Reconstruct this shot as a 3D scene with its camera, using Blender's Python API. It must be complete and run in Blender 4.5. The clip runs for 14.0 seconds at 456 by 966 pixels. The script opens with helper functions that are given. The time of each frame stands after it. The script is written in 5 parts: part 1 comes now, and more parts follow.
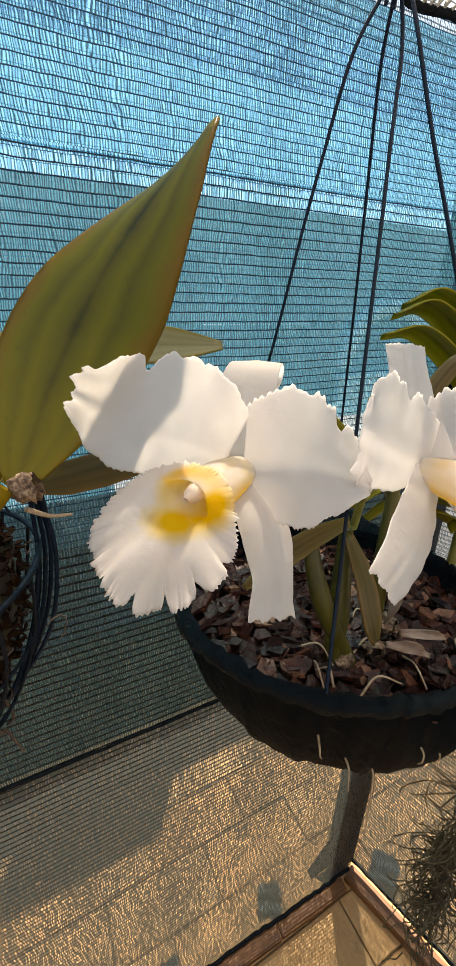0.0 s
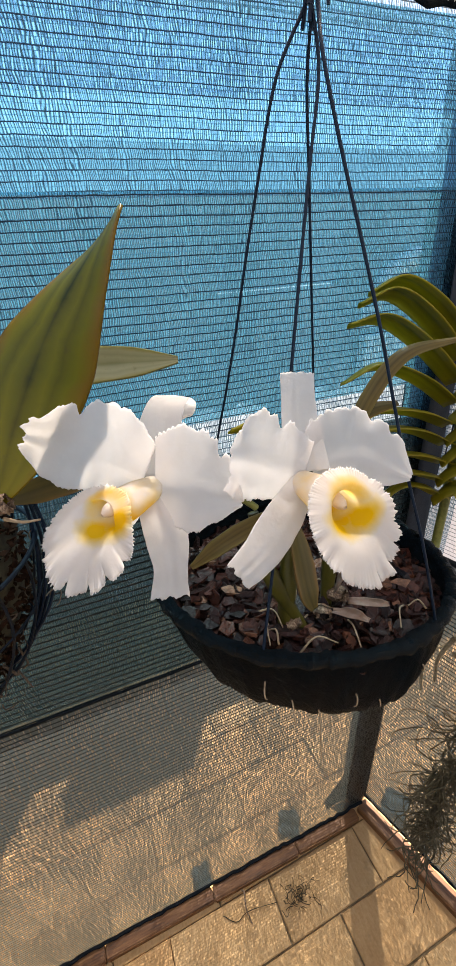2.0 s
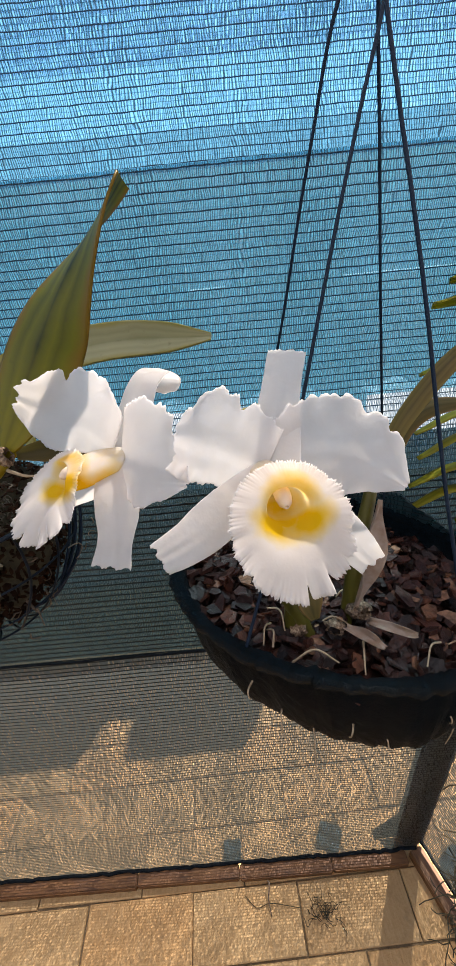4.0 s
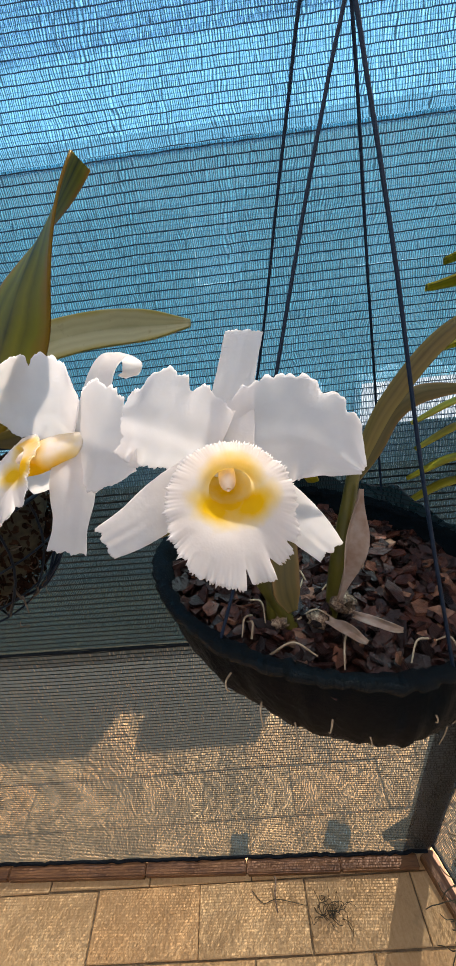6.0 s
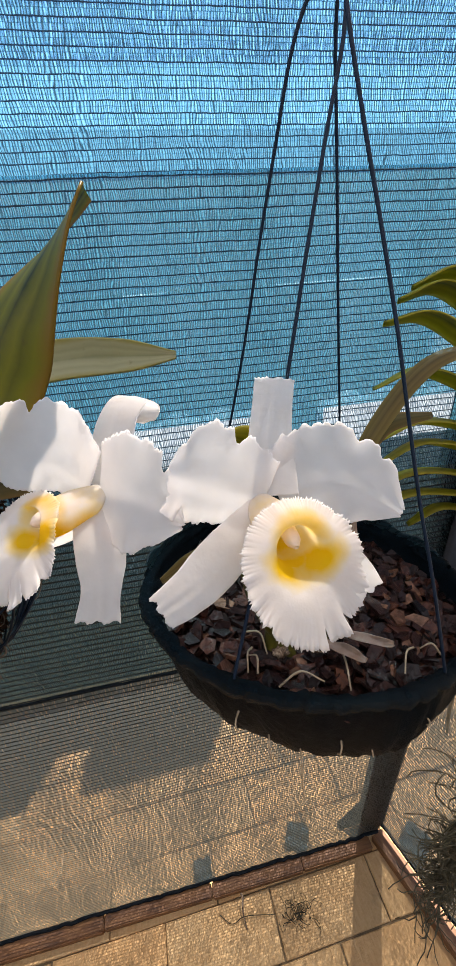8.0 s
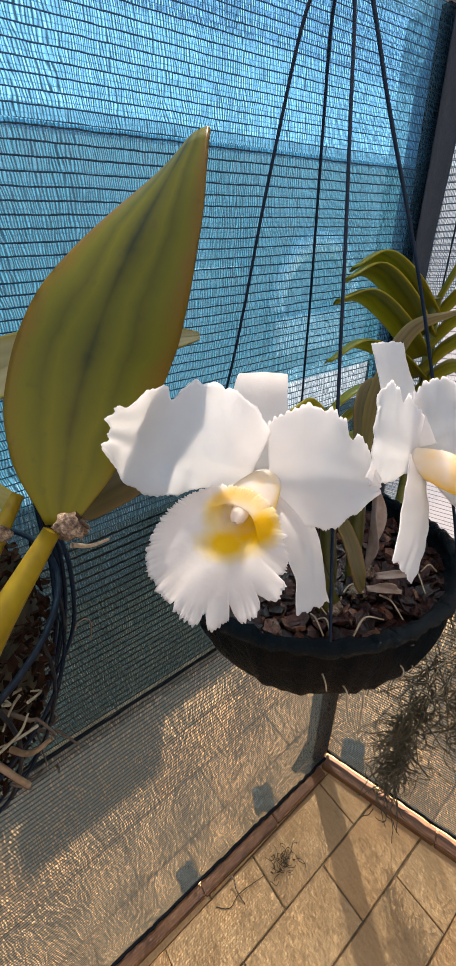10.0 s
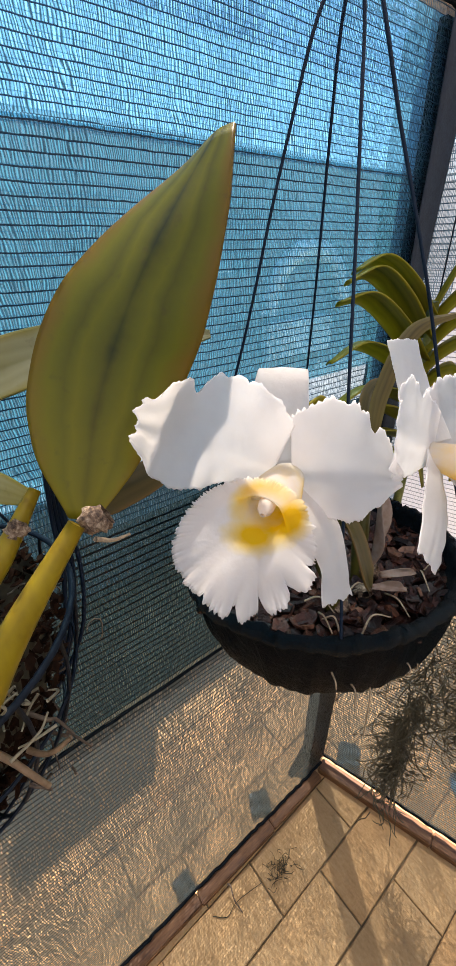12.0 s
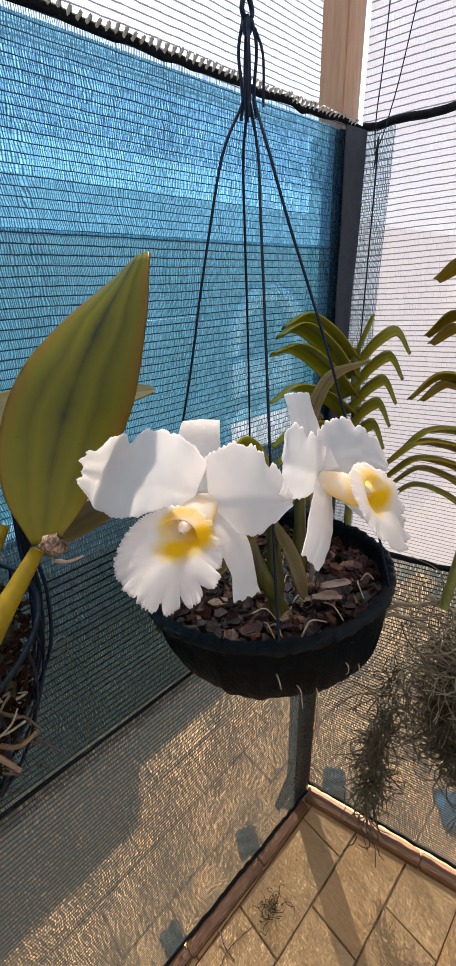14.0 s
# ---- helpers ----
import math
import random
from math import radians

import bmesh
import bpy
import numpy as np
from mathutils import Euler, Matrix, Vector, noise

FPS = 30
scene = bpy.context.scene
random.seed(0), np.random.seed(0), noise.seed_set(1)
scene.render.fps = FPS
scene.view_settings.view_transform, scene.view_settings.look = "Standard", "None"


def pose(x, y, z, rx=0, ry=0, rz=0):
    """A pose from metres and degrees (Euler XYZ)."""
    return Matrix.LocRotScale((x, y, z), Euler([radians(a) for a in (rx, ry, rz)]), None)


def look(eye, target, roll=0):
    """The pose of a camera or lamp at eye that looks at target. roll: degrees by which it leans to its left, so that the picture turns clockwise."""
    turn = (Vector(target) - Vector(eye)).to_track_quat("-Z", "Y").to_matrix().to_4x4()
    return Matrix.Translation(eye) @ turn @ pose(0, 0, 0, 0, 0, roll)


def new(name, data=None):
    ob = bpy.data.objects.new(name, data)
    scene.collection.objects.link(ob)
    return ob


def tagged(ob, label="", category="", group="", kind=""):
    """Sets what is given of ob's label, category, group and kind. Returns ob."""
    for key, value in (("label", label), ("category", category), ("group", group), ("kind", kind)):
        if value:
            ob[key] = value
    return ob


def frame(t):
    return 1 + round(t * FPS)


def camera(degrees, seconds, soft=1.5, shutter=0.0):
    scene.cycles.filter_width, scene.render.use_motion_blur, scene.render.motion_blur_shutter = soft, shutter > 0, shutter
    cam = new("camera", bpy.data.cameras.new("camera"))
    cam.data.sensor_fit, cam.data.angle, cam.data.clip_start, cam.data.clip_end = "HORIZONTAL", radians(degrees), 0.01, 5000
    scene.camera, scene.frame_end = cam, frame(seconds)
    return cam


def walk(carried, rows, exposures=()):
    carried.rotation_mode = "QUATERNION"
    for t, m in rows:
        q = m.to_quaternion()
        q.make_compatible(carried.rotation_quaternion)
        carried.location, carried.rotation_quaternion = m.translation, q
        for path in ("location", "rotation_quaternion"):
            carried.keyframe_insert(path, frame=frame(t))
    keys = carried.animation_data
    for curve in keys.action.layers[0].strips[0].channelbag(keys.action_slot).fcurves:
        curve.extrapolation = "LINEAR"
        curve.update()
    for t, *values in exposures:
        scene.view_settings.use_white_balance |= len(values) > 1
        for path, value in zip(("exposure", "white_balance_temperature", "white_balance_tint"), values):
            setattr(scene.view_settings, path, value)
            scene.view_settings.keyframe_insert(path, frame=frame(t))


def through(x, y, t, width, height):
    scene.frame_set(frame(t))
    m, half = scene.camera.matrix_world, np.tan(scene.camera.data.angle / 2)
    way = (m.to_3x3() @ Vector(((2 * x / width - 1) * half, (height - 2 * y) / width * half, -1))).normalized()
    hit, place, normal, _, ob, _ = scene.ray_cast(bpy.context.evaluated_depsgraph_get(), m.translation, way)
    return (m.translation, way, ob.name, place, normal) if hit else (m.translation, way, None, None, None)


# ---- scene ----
cam = camera(61.2, 14.0)
PATH = [
    (0, (-0.5794, -0.3765, 1.5280), (0.2397, 1.2654, 0.7321), 0.28),
    (0.5, (-0.5832, -0.4004, 1.5530), (0.2049, 1.2078, 0.6628), -1.25),
    (1, (-0.5783, -0.4283, 1.5608), (0.1784, 1.2130, 0.7042), -2.53),
    (1.5, (-0.5667, -0.4510, 1.5827), (0.1478, 1.1671, 0.6492), -3.99),
    (2, (-0.5297, -0.4403, 1.5740), (0.0775, 1.2069, 0.6160), -4.32),
    (2.5, (-0.4975, -0.4301, 1.5683), (-0.0644, 1.2648, 0.5990), -4.35),
    (3, (-0.4717, -0.4389, 1.5664), (-0.1554, 1.2877, 0.6079), -3.96),
    (3.2, (-0.4666, -0.4448, 1.5660), (-0.2202, 1.2955, 0.6118), -3.87),
    (5.3, (-0.4083, -0.4504, 1.5446), (-0.5297, 1.2823, 0.5532), -8.28),
    (5.5, (-0.4091, -0.4494, 1.5449), (-0.5306, 1.2876, 0.5609), -7.98),
    (6, (-0.4052, -0.4490, 1.5457), (-0.4831, 1.2969, 0.5733), -7.20),
    (6.5, (-0.4037, -0.4419, 1.5431), (-0.3749, 1.3016, 0.5635), -5.56),
    (7, (-0.4117, -0.4357, 1.5464), (-0.3211, 1.2961, 0.5501), -5.39),
    (7.5, (-0.4249, -0.4319, 1.5592), (-0.2003, 1.2941, 0.5741), -5.57),
    (8, (-0.4655, -0.4262, 1.5690), (-0.1353, 1.2891, 0.5950), -3.82),
    (8.5, (-0.5117, -0.4110, 1.5737), (-0.0338, 1.2566, 0.5784), -2.54),
    (8.7, (-0.5305, -0.3987, 1.5752), (0.0278, 1.2273, 0.5532), -2.28),
    (10.8, (-0.6389, -0.3530, 1.5597), (0.5088, 0.9457, 0.5616), -1.53),
    (11, (-0.6413, -0.3534, 1.5618), (0.5214, 0.9417, 0.5765), -1.02),
    (11.5, (-0.6400, -0.3472, 1.5563), (0.5318, 0.9109, 0.5345), 0.76),
    (12, (-0.6300, -0.3482, 1.5603), (0.4243, 1.0147, 0.5449), -1.59),
    (12.5, (-0.6206, -0.3502, 1.5558), (0.2317, 1.1427, 0.5337), -3.60),
    (13, (-0.6385, -0.3767, 1.5711), (0.3481, 1.0979, 0.6479), -2.60),
    (13.5, (-0.6348, -0.3815, 1.5783), (0.4594, 1.0235, 0.6679), -4.06),
    (14, (-0.6379, -0.4089, 1.5853), (0.5542, 0.9375, 0.7101), -2.93),
]
# the clip starts warmer and a touch brighter, then settles
EXPOSURES = [(0.0, 1.66, 7500, 11), (0.5, 1.76, 7350, 11), (1.0, 1.79, 7100, 11), (1.5, 1.76, 6850, 12), (2.0, 1.72, 6700, 13),
             (3.0, 1.68, 6500, 14), (12.5, 1.69, 6500, 14), (13.5, 1.68, 6500, 14), (14.0, 1.58, 6500, 14)]
walk(cam, [(t, look(eye, target, roll)) for t, eye, target, roll in PATH], EXPOSURES)

# ---- light ----
SUN_AZ, SUN_EL = radians(31.5), radians(57.0)      # azimuth from +y towards +x
world = bpy.data.worlds.new("sky")
scene.world = world
world.use_nodes = True
wn = world.node_tree
sky = wn.nodes.new("ShaderNodeTexSky")
sky.sky_type = "NISHITA"
sky.sun_disc = False
sky.sun_elevation, sky.sun_rotation = SUN_EL, SUN_AZ
wn.links.new(sky.outputs[0], wn.nodes["Background"].inputs[0])
wn.nodes["Background"].inputs[1].default_value = 0.14
sun_dir = Vector((math.sin(SUN_AZ) * math.cos(SUN_EL), math.cos(SUN_AZ) * math.cos(SUN_EL), math.sin(SUN_EL)))
sun = new("sun", bpy.data.lights.new("sun", "SUN"))
sun.data.energy, sun.data.angle, sun.data.color = 5.0, radians(0.6), (1.0, 0.905, 0.76)
sun.matrix_world = look(sun_dir * 10, (0, 0, 0))


# ---- materials ----
class Mat:
    """A node material with short helpers."""

    def __init__(self, name):
        self.m = bpy.data.materials.new(name)
        self.m.use_nodes = True
        self.t = self.m.node_tree
        self.b = self.t.nodes["Principled BSDF"]
        self.out = self.t.nodes["Material Output"]

    def node(self, kind, **inputs):
        n = self.t.nodes.new(kind)
        for k, v in inputs.items():
            self.put(n.inputs[k.replace("_", " ")], v)
        return n

    def put(self, socket, v):
        if isinstance(v, bpy.types.NodeSocket):
            self.t.links.new(v, socket)
        else:
            socket.default_value = v

    def coords(self, scale=(1, 1, 1), space="Object"):
        tc = self.t.nodes.new("ShaderNodeTexCoord")
        mp = self.t.nodes.new("ShaderNodeMapping")
        mp.inputs["Scale"].default_value = scale
        self.t.links.new(tc.outputs[space], mp.inputs["Vector"])
        return mp.outputs[0]

    def noise(self, scale, detail=4, stretch=(1, 1, 1), rough=0.55):
        n = self.node("ShaderNodeTexNoise", Scale=scale, Detail=detail, Roughness=rough)
        self.t.links.new(self.coords(stretch), n.inputs["Vector"])
        return n.outputs["Fac"]

    def ramp(self, fac, stops):
        n = self.node("ShaderNodeValToRGB", Fac=fac)
        el = n.color_ramp.elements
        while len(el) < len(stops):
            el.new(0.5)
        for e, (p, c) in zip(el, stops):
            e.position, e.color = p, (*c, 1) if len(c) == 3 else c
        return n.outputs["Color"]

    def mix(self, fac, a, b, kind="MIX"):
        n = self.t.nodes.new("ShaderNodeMix")
        n.data_type, n.blend_type = "RGBA", kind
        for k, v in ((0, fac), (6, a), (7, b)):
            v = (*v, 1) if isinstance(v, tuple) and len(v) == 3 else v
            self.put(n.inputs[k], v)
        return n.outputs[2]

    def math(self, op, a, b=0.0, clamp=False):
        n = self.t.nodes.new("ShaderNodeMath")
        n.operation, n.use_clamp = op, clamp
        self.put(n.inputs[0], a)
        self.put(n.inputs[1], b)
        return n.outputs[0]

    def attr(self, name):
        n = self.t.nodes.new("ShaderNodeAttribute")
        n.attribute_name = name
        return n.outputs["Fac"]

    def bump(self, height, strength=0.3, dist=0.002):
        n = self.node("ShaderNodeBump", Strength=strength, Distance=dist, Height=height)
        self.t.links.new(n.outputs[0], self.b.inputs["Normal"])
        return n.outputs[0]

    def translucent(self, colour, amount):
        """Adds light that comes through the sheet."""
        tr = self.node("ShaderNodeBsdfTranslucent", Color=colour if isinstance(colour, bpy.types.NodeSocket) else (*colour, 1))
        mx = self.node("ShaderNodeMixShader", Fac=amount)
        self.t.links.new(self.b.outputs[0], mx.inputs[1])
        self.t.links.new(tr.outputs[0], mx.inputs[2])
        self.t.links.new(mx.outputs[0], self.out.inputs[0])
        return mx


def plain(name, stops, scale=30, rough=0.6, stretch=(1, 1, 1), bump=0.2, dist=0.001, metal=0.0, fine=4.0):
    """A surface with two scales of variation in its colour and a fine relief."""
    m = Mat(name)
    a, b = m.noise(scale, 4, stretch), m.noise(scale * fine, 5, stretch)
    f = m.math("ADD", m.math("MULTIPLY", a, 0.6), m.math("MULTIPLY", b, 0.4))
    m.put(m.b.inputs["Base Color"], m.ramp(f, stops))
    m.b.inputs["Roughness"].default_value, m.b.inputs["Metallic"].default_value = rough, metal
    m.bump(b, bump, dist)
    return m


def petal_material(name, lip=False):
    m = Mat(name)
    vein = m.noise(60, 3, (1, 1, 1))
    white = m.ramp(vein, [(0.3, (0.90, 0.875, 0.855)), (0.7, (0.95, 0.925, 0.905))])
    col = white
    if lip:
        y = m.math("ADD", m.attr("throat"), m.math("MULTIPLY", m.math("SUBTRACT", m.noise(170, 3), 0.5), 0.35))
        col = m.mix(m.ramp(y, [(0.15, (0, 0, 0)), (0.45, (0.45, 0.45, 0.45)), (0.80, (1, 1, 1))]), white, (0.93, 0.70, 0.020))
    m.put(m.b.inputs["Base Color"], col)
    m.b.inputs["Roughness"].default_value = 0.55
    m.b.inputs["Specular IOR Level"].default_value = 0.25
    m.bump(m.math("ADD", m.noise(55, 4), m.math("MULTIPLY", m.noise(300, 3), 0.25)), 0.50, 0.0034)
    m.translucent(col, 0.80)
    return m.m


def leaf_material(name, dark, light, edge, through=0.25, rough=0.38, gloss=0.28, foot=(0.36, 0.285, 0.010)):
    """Leaf: a darker mid line, lighter flanks, a tinted margin."""
    m = Mat(name)
    t = m.attr("across")
    n = m.math("MULTIPLY", m.math("SUBTRACT", m.noise(25, 4), 0.5), 0.5)
    f = m.math("ADD", t, n)
    mid = tuple(0.45 * a + 0.55 * b for a, b in zip(dark, light))
    col = m.ramp(f, [(0.0, dark), (0.12, mid), (0.34, light), (0.50, mid), (0.72, light), (0.98, edge)])
    low = m.attr("along")
    col = m.mix(m.math("MULTIPLY", m.ramp(low, [(0.0, (1, 1, 1)), (0.5, (0, 0, 0))]), 0.6), col, foot)
    spot = m.ramp(m.noise(120, 4), [(0.62, (0, 0, 0)), (0.78, (1, 1, 1))])
    col = m.mix(m.math("MULTIPLY", spot, 0.35), col, (0.09, 0.06, 0.02))
    m.put(m.b.inputs["Base Color"], col)
    m.b.inputs["Roughness"].default_value = rough
    m.b.inputs["Specular IOR Level"].default_value = gloss
    m.bump(m.noise(90, 5, (1, 1, 0.4)), 0.2, 0.0008)
    m.translucent(col, through)
    return m.m


def net_material(name, fibre, thread, cover, through, tint=(1, 1, 1), pitch=0.0072, rib_width=0.20, fibre_pitch=0.0021, wobble=0.004, soft=0.3, comb_part=0.55, patch=0.22, lean_size=0.030, rough=0.5):
    """Knitted shade cloth: upright fibres side by side in rows between level threads; the thin tapes let tinted light through."""
    m = Mat(name)
    sep = m.t.nodes.new("ShaderNodeSeparateXYZ")
    m.t.links.new(m.coords(), sep.inputs[0])
    wob = m.math("MULTIPLY", m.math("SUBTRACT", m.noise(7, 3), 0.5), wobble)
    wob2 = m.math("MULTIPLY", m.math("SUBTRACT", m.noise(60, 2), 0.5), 0.0014)
    z = m.math("DIVIDE", m.math("ADD", sep.outputs[2], m.math("ADD", wob, wob2)), pitch)
    saw, row = m.math("FRACT", z), m.math("FLOOR", z)
    width = m.math("MULTIPLY", m.math("ADD", m.noise(90, 2), 0.5), rib_width)
    rib = m.ramp(m.math("SUBTRACT", saw, width), [(0.0, (1, 1, 1)), (0.06, (0, 0, 0))])
    chance = m.t.nodes.new("ShaderNodeTexWhiteNoise")
    chance.noise_dimensions = "1D"
    m.put(chance.inputs["W"], row)
    lean = m.math("MULTIPLY", m.math("SUBTRACT", m.noise(14, 4, (1, 1, 0.5)), 0.5), lean_size)
    turn = m.math("MULTIPLY", m.math("SUBTRACT", m.noise(230, 2, (1, 1, 0.14)), 0.5), 0.0030)
    x = m.math("ADD", m.math("ADD", sep.outputs[0], sep.outputs[1]), m.math("ADD", lean, turn))
    u = m.math("DIVIDE", x, fibre_pitch)
    comb = m.math("MULTIPLY", m.math("ADD", m.math("SINE", m.math("ADD", m.math("MULTIPLY", u, 6.2832), m.math("MULTIPLY", chance.outputs["Value"], 4.0))), 1.0), 0.5)
    at = m.t.nodes.new("ShaderNodeCombineXYZ")
    m.put(at.inputs[0], m.math("MULTIPLY", u, 0.8))
    m.put(at.inputs[1], m.math("MULTIPLY", row, 7.31))
    loose = m.node("ShaderNodeTexNoise", Vector=at.outputs[0], Scale=1.0, Detail=2.0, Roughness=0.5).outputs["Fac"]
    patchy = m.math("MULTIPLY", m.math("SUBTRACT", m.noise(11, 5, (1, 1, 0.35)), 0.5), patch)
    f = m.math("ADD", m.math("ADD", m.math("MULTIPLY", comb, comb_part), m.math("MULTIPLY", loose, 1.0 - comb_part)), patchy)
    fill = m.ramp(f, [(max(0.0, 1.0 - cover - soft / 2), (0, 0, 0)), (min(1.0, 1.0 - cover + soft / 2), (1, 1, 1))])
    fac = m.math("MAXIMUM", rib, m.math("MULTIPLY", fill, 0.97))
    col = m.mix(rib, fibre, thread)
    m.put(m.b.inputs["Base Color"], col)
    m.b.inputs["Roughness"].default_value = rough
    mx = m.translucent(col, through)
    clear = m.node("ShaderNodeBsdfTransparent", Color=(*tint, 1))
    top = m.node("ShaderNodeMixShader", Fac=fac)
    m.t.links.new(clear.outputs[0], top.inputs[1])
    m.t.links.new(mx.outputs[0], top.inputs[2])
    m.t.links.new(top.outputs[0], m.out.inputs[0])
    return m.m


M_PETAL = petal_material("white_petal")
M_LIP = petal_material("lip_petal", True)
M_COLUMN = plain("orchid_column", [(0.3, (0.80, 0.66, 0.52)), (0.7, (0.86, 0.76, 0.64))], 80, 0.7)
M_COLUMN.b.inputs["Specular IOR Level"].default_value = 0.1
M_COLUMN.translucent((0.88, 0.80, 0.70), 0.4)
M_COLUMN = M_COLUMN.m
M_LEAF = leaf_material("broad_leaf", (0.030, 0.042, 0.004), (0.200, 0.195, 0.006), (0.25, 0.15, 0.012), 0.55, 0.36, 0.36)
M_LEAF2 = leaf_material("grey_leaf", (0.24, 0.235, 0.11), (0.35, 0.335, 0.18), (0.30, 0.26, 0.07), 0.25, 0.30)
M_LEAF3 = leaf_material("old_leaf", (0.060, 0.048, 0.012), (0.10, 0.075, 0.02), (0.17, 0.10, 0.03), 0.2, foot=(0.11, 0.085, 0.02))
M_STRAP = leaf_material("strap_leaf", (0.18, 0.175, 0.012), (0.33, 0.295, 0.018), (0.44, 0.37, 0.05), 0.55)
M_STRAPB = leaf_material("brownish_strap_leaf", (0.085, 0.058, 0.014), (0.15, 0.105, 0.026), (0.20, 0.15, 0.04), 0.35, foot=(0.17, 0.13, 0.02))
M_STRAPY = leaf_material("yellow_strap_leaf", (0.22, 0.17, 0.015), (0.36, 0.28, 0.02), (0.42, 0.30, 0.03), 0.5)
M_BULB = plain("pseudobulb", [(0.25, (0.10, 0.055, 0.006)), (0.42, (0.21, 0.140, 0.004)), (0.75, (0.28, 0.200, 0.006))], 40, 0.4, (1, 1, 0.3)).m
M_BULB.node_tree.nodes["Principled BSDF"].inputs["Specular IOR Level"].default_value = 0.2
M_SHEATH = plain("dry_sheath", [(0.36, (0.03, 0.016, 0.010)), (0.50, (0.17, 0.105, 0.060)), (0.66, (0.45, 0.34, 0.23))], 150, 0.8, bump=0.6).m
M_CLOTH = plain("basket_cloth", [(0.3, (0.0008, 0.0030, 0.0046)), (0.7, (0.0030, 0.0095, 0.0140))], 190, 0.26, bump=1.0, dist=0.005)
M_CLOTH.b.inputs["Specular IOR Level"].default_value = 0.13
M_CLOTH = M_CLOTH.m
M_SHELL = plain("basket_shell_cloth", [(0.3, (0.0004, 0.0024, 0.0046)), (0.7, (0.0018, 0.0085, 0.0150))], 210, 0.30, (1, 1, 2.2), bump=1.0, dist=0.006)
M_SHELL.b.inputs["Specular IOR Level"].default_value = 0.02
M_SHELL = M_SHELL.m
M_ROOT = plain("pale_root", [(0.3, (0.24, 0.16, 0.09)), (0.7, (0.44, 0.34, 0.22))], 150, 0.7).m
M_AIRROOT = plain("grey_air_root", [(0.3, (0.12, 0.095, 0.055)), (0.55, (0.25, 0.21, 0.13)), (0.8, (0.40, 0.35, 0.25))], 60, 0.8).m
M_TANROOT = plain("tan_root", [(0.3, (0.11, 0.058, 0.024)), (0.7, (0.23, 0.14, 0.068))], 90, 0.7).m
M_MATROOT = plain("olive_brown_root", [(0.3, (0.035, 0.028, 0.012)), (0.55, (0.09, 0.072, 0.036)), (0.8, (0.19, 0.155, 0.09))], 60, 0.85).m
M_OLDROOT = plain("brown_root", [(0.3, (0.03, 0.018, 0.010)), (0.6, (0.10, 0.065, 0.038)), (0.8, (0.24, 0.17, 0.10))], 40, 0.85).m
M_MOSSD = plain("dark_tangle", [(0.3, (0.018, 0.015, 0.007)), (0.7, (0.07, 0.058, 0.028))], 60, 0.9).m
M_CORD = plain("blue_black_cord", [(0.3, (0.004, 0.010, 0.021)), (0.7, (0.008, 0.017, 0.033))], 200, 0.5)
M_CORD.b.inputs["Specular IOR Level"].default_value = 0.15
M_CORD = M_CORD.m
M_WIRE = plain("dark_wire", [(0.3, (0.004, 0.007, 0.012)), (0.7, (0.009, 0.014, 0.022))], 200, 0.5)
M_WIRE.b.inputs["Specular IOR Level"].default_value = 0.15
M_WIRE = M_WIRE.m
M_TEAL = net_material("teal_net", (0.041, 0.108, 0.150), (0.010, 0.042, 0.075), 0.46, 0.48, (0.84, 0.95, 1.0), pitch=0.0078, rib_width=0.10, soft=0.46)
M_TEALD = net_material("dark_ribbed_teal_net", (0.038, 0.100, 0.138), (0.004, 0.019, 0.035), 0.46, 0.48, (0.84, 0.95, 1.0), pitch=0.0086, rib_width=0.115, soft=0.46, patch=0.4)
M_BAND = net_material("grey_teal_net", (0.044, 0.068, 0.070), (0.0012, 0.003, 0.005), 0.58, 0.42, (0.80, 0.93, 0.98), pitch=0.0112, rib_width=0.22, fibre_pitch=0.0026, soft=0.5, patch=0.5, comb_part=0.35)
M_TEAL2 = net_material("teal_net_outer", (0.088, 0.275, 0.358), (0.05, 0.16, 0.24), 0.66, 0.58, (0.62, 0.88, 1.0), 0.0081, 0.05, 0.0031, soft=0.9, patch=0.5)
# lighter copy of the outer cloth: bright sky behind is put into its fibres
M_TEAL2B = net_material("sky_bright_net", (0.146, 0.40, 0.575), (0.08, 0.25, 0.38), 0.95, 0.60, (0.50, 0.82, 1.0), 0.0081, 0.05, 0.0031, soft=0.9)
# dark fibres carry the shade of the ground seen through the wall
M_TEAL3 = net_material("teal_net_shaded", (0.030, 0.054, 0.058), (0.016, 0.034, 0.038), 0.80, 0.40, (0.70, 0.88, 0.92), 0.0081, 0.06, 0.0031, soft=0.8)
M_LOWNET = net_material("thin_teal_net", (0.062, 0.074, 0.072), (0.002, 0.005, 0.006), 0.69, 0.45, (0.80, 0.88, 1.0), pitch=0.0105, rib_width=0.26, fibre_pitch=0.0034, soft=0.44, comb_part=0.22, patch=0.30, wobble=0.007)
# white stand-in for sunlit background showing through the gap
M_STRIP = net_material("sunlit_gap_strip", (0.62, 0.64, 0.66), (0.20, 0.22, 0.24), 0.85, 0.60, (0.9, 0.95, 1.0), 0.0081, 0.08, 0.0031, soft=0.8, patch=0.5)
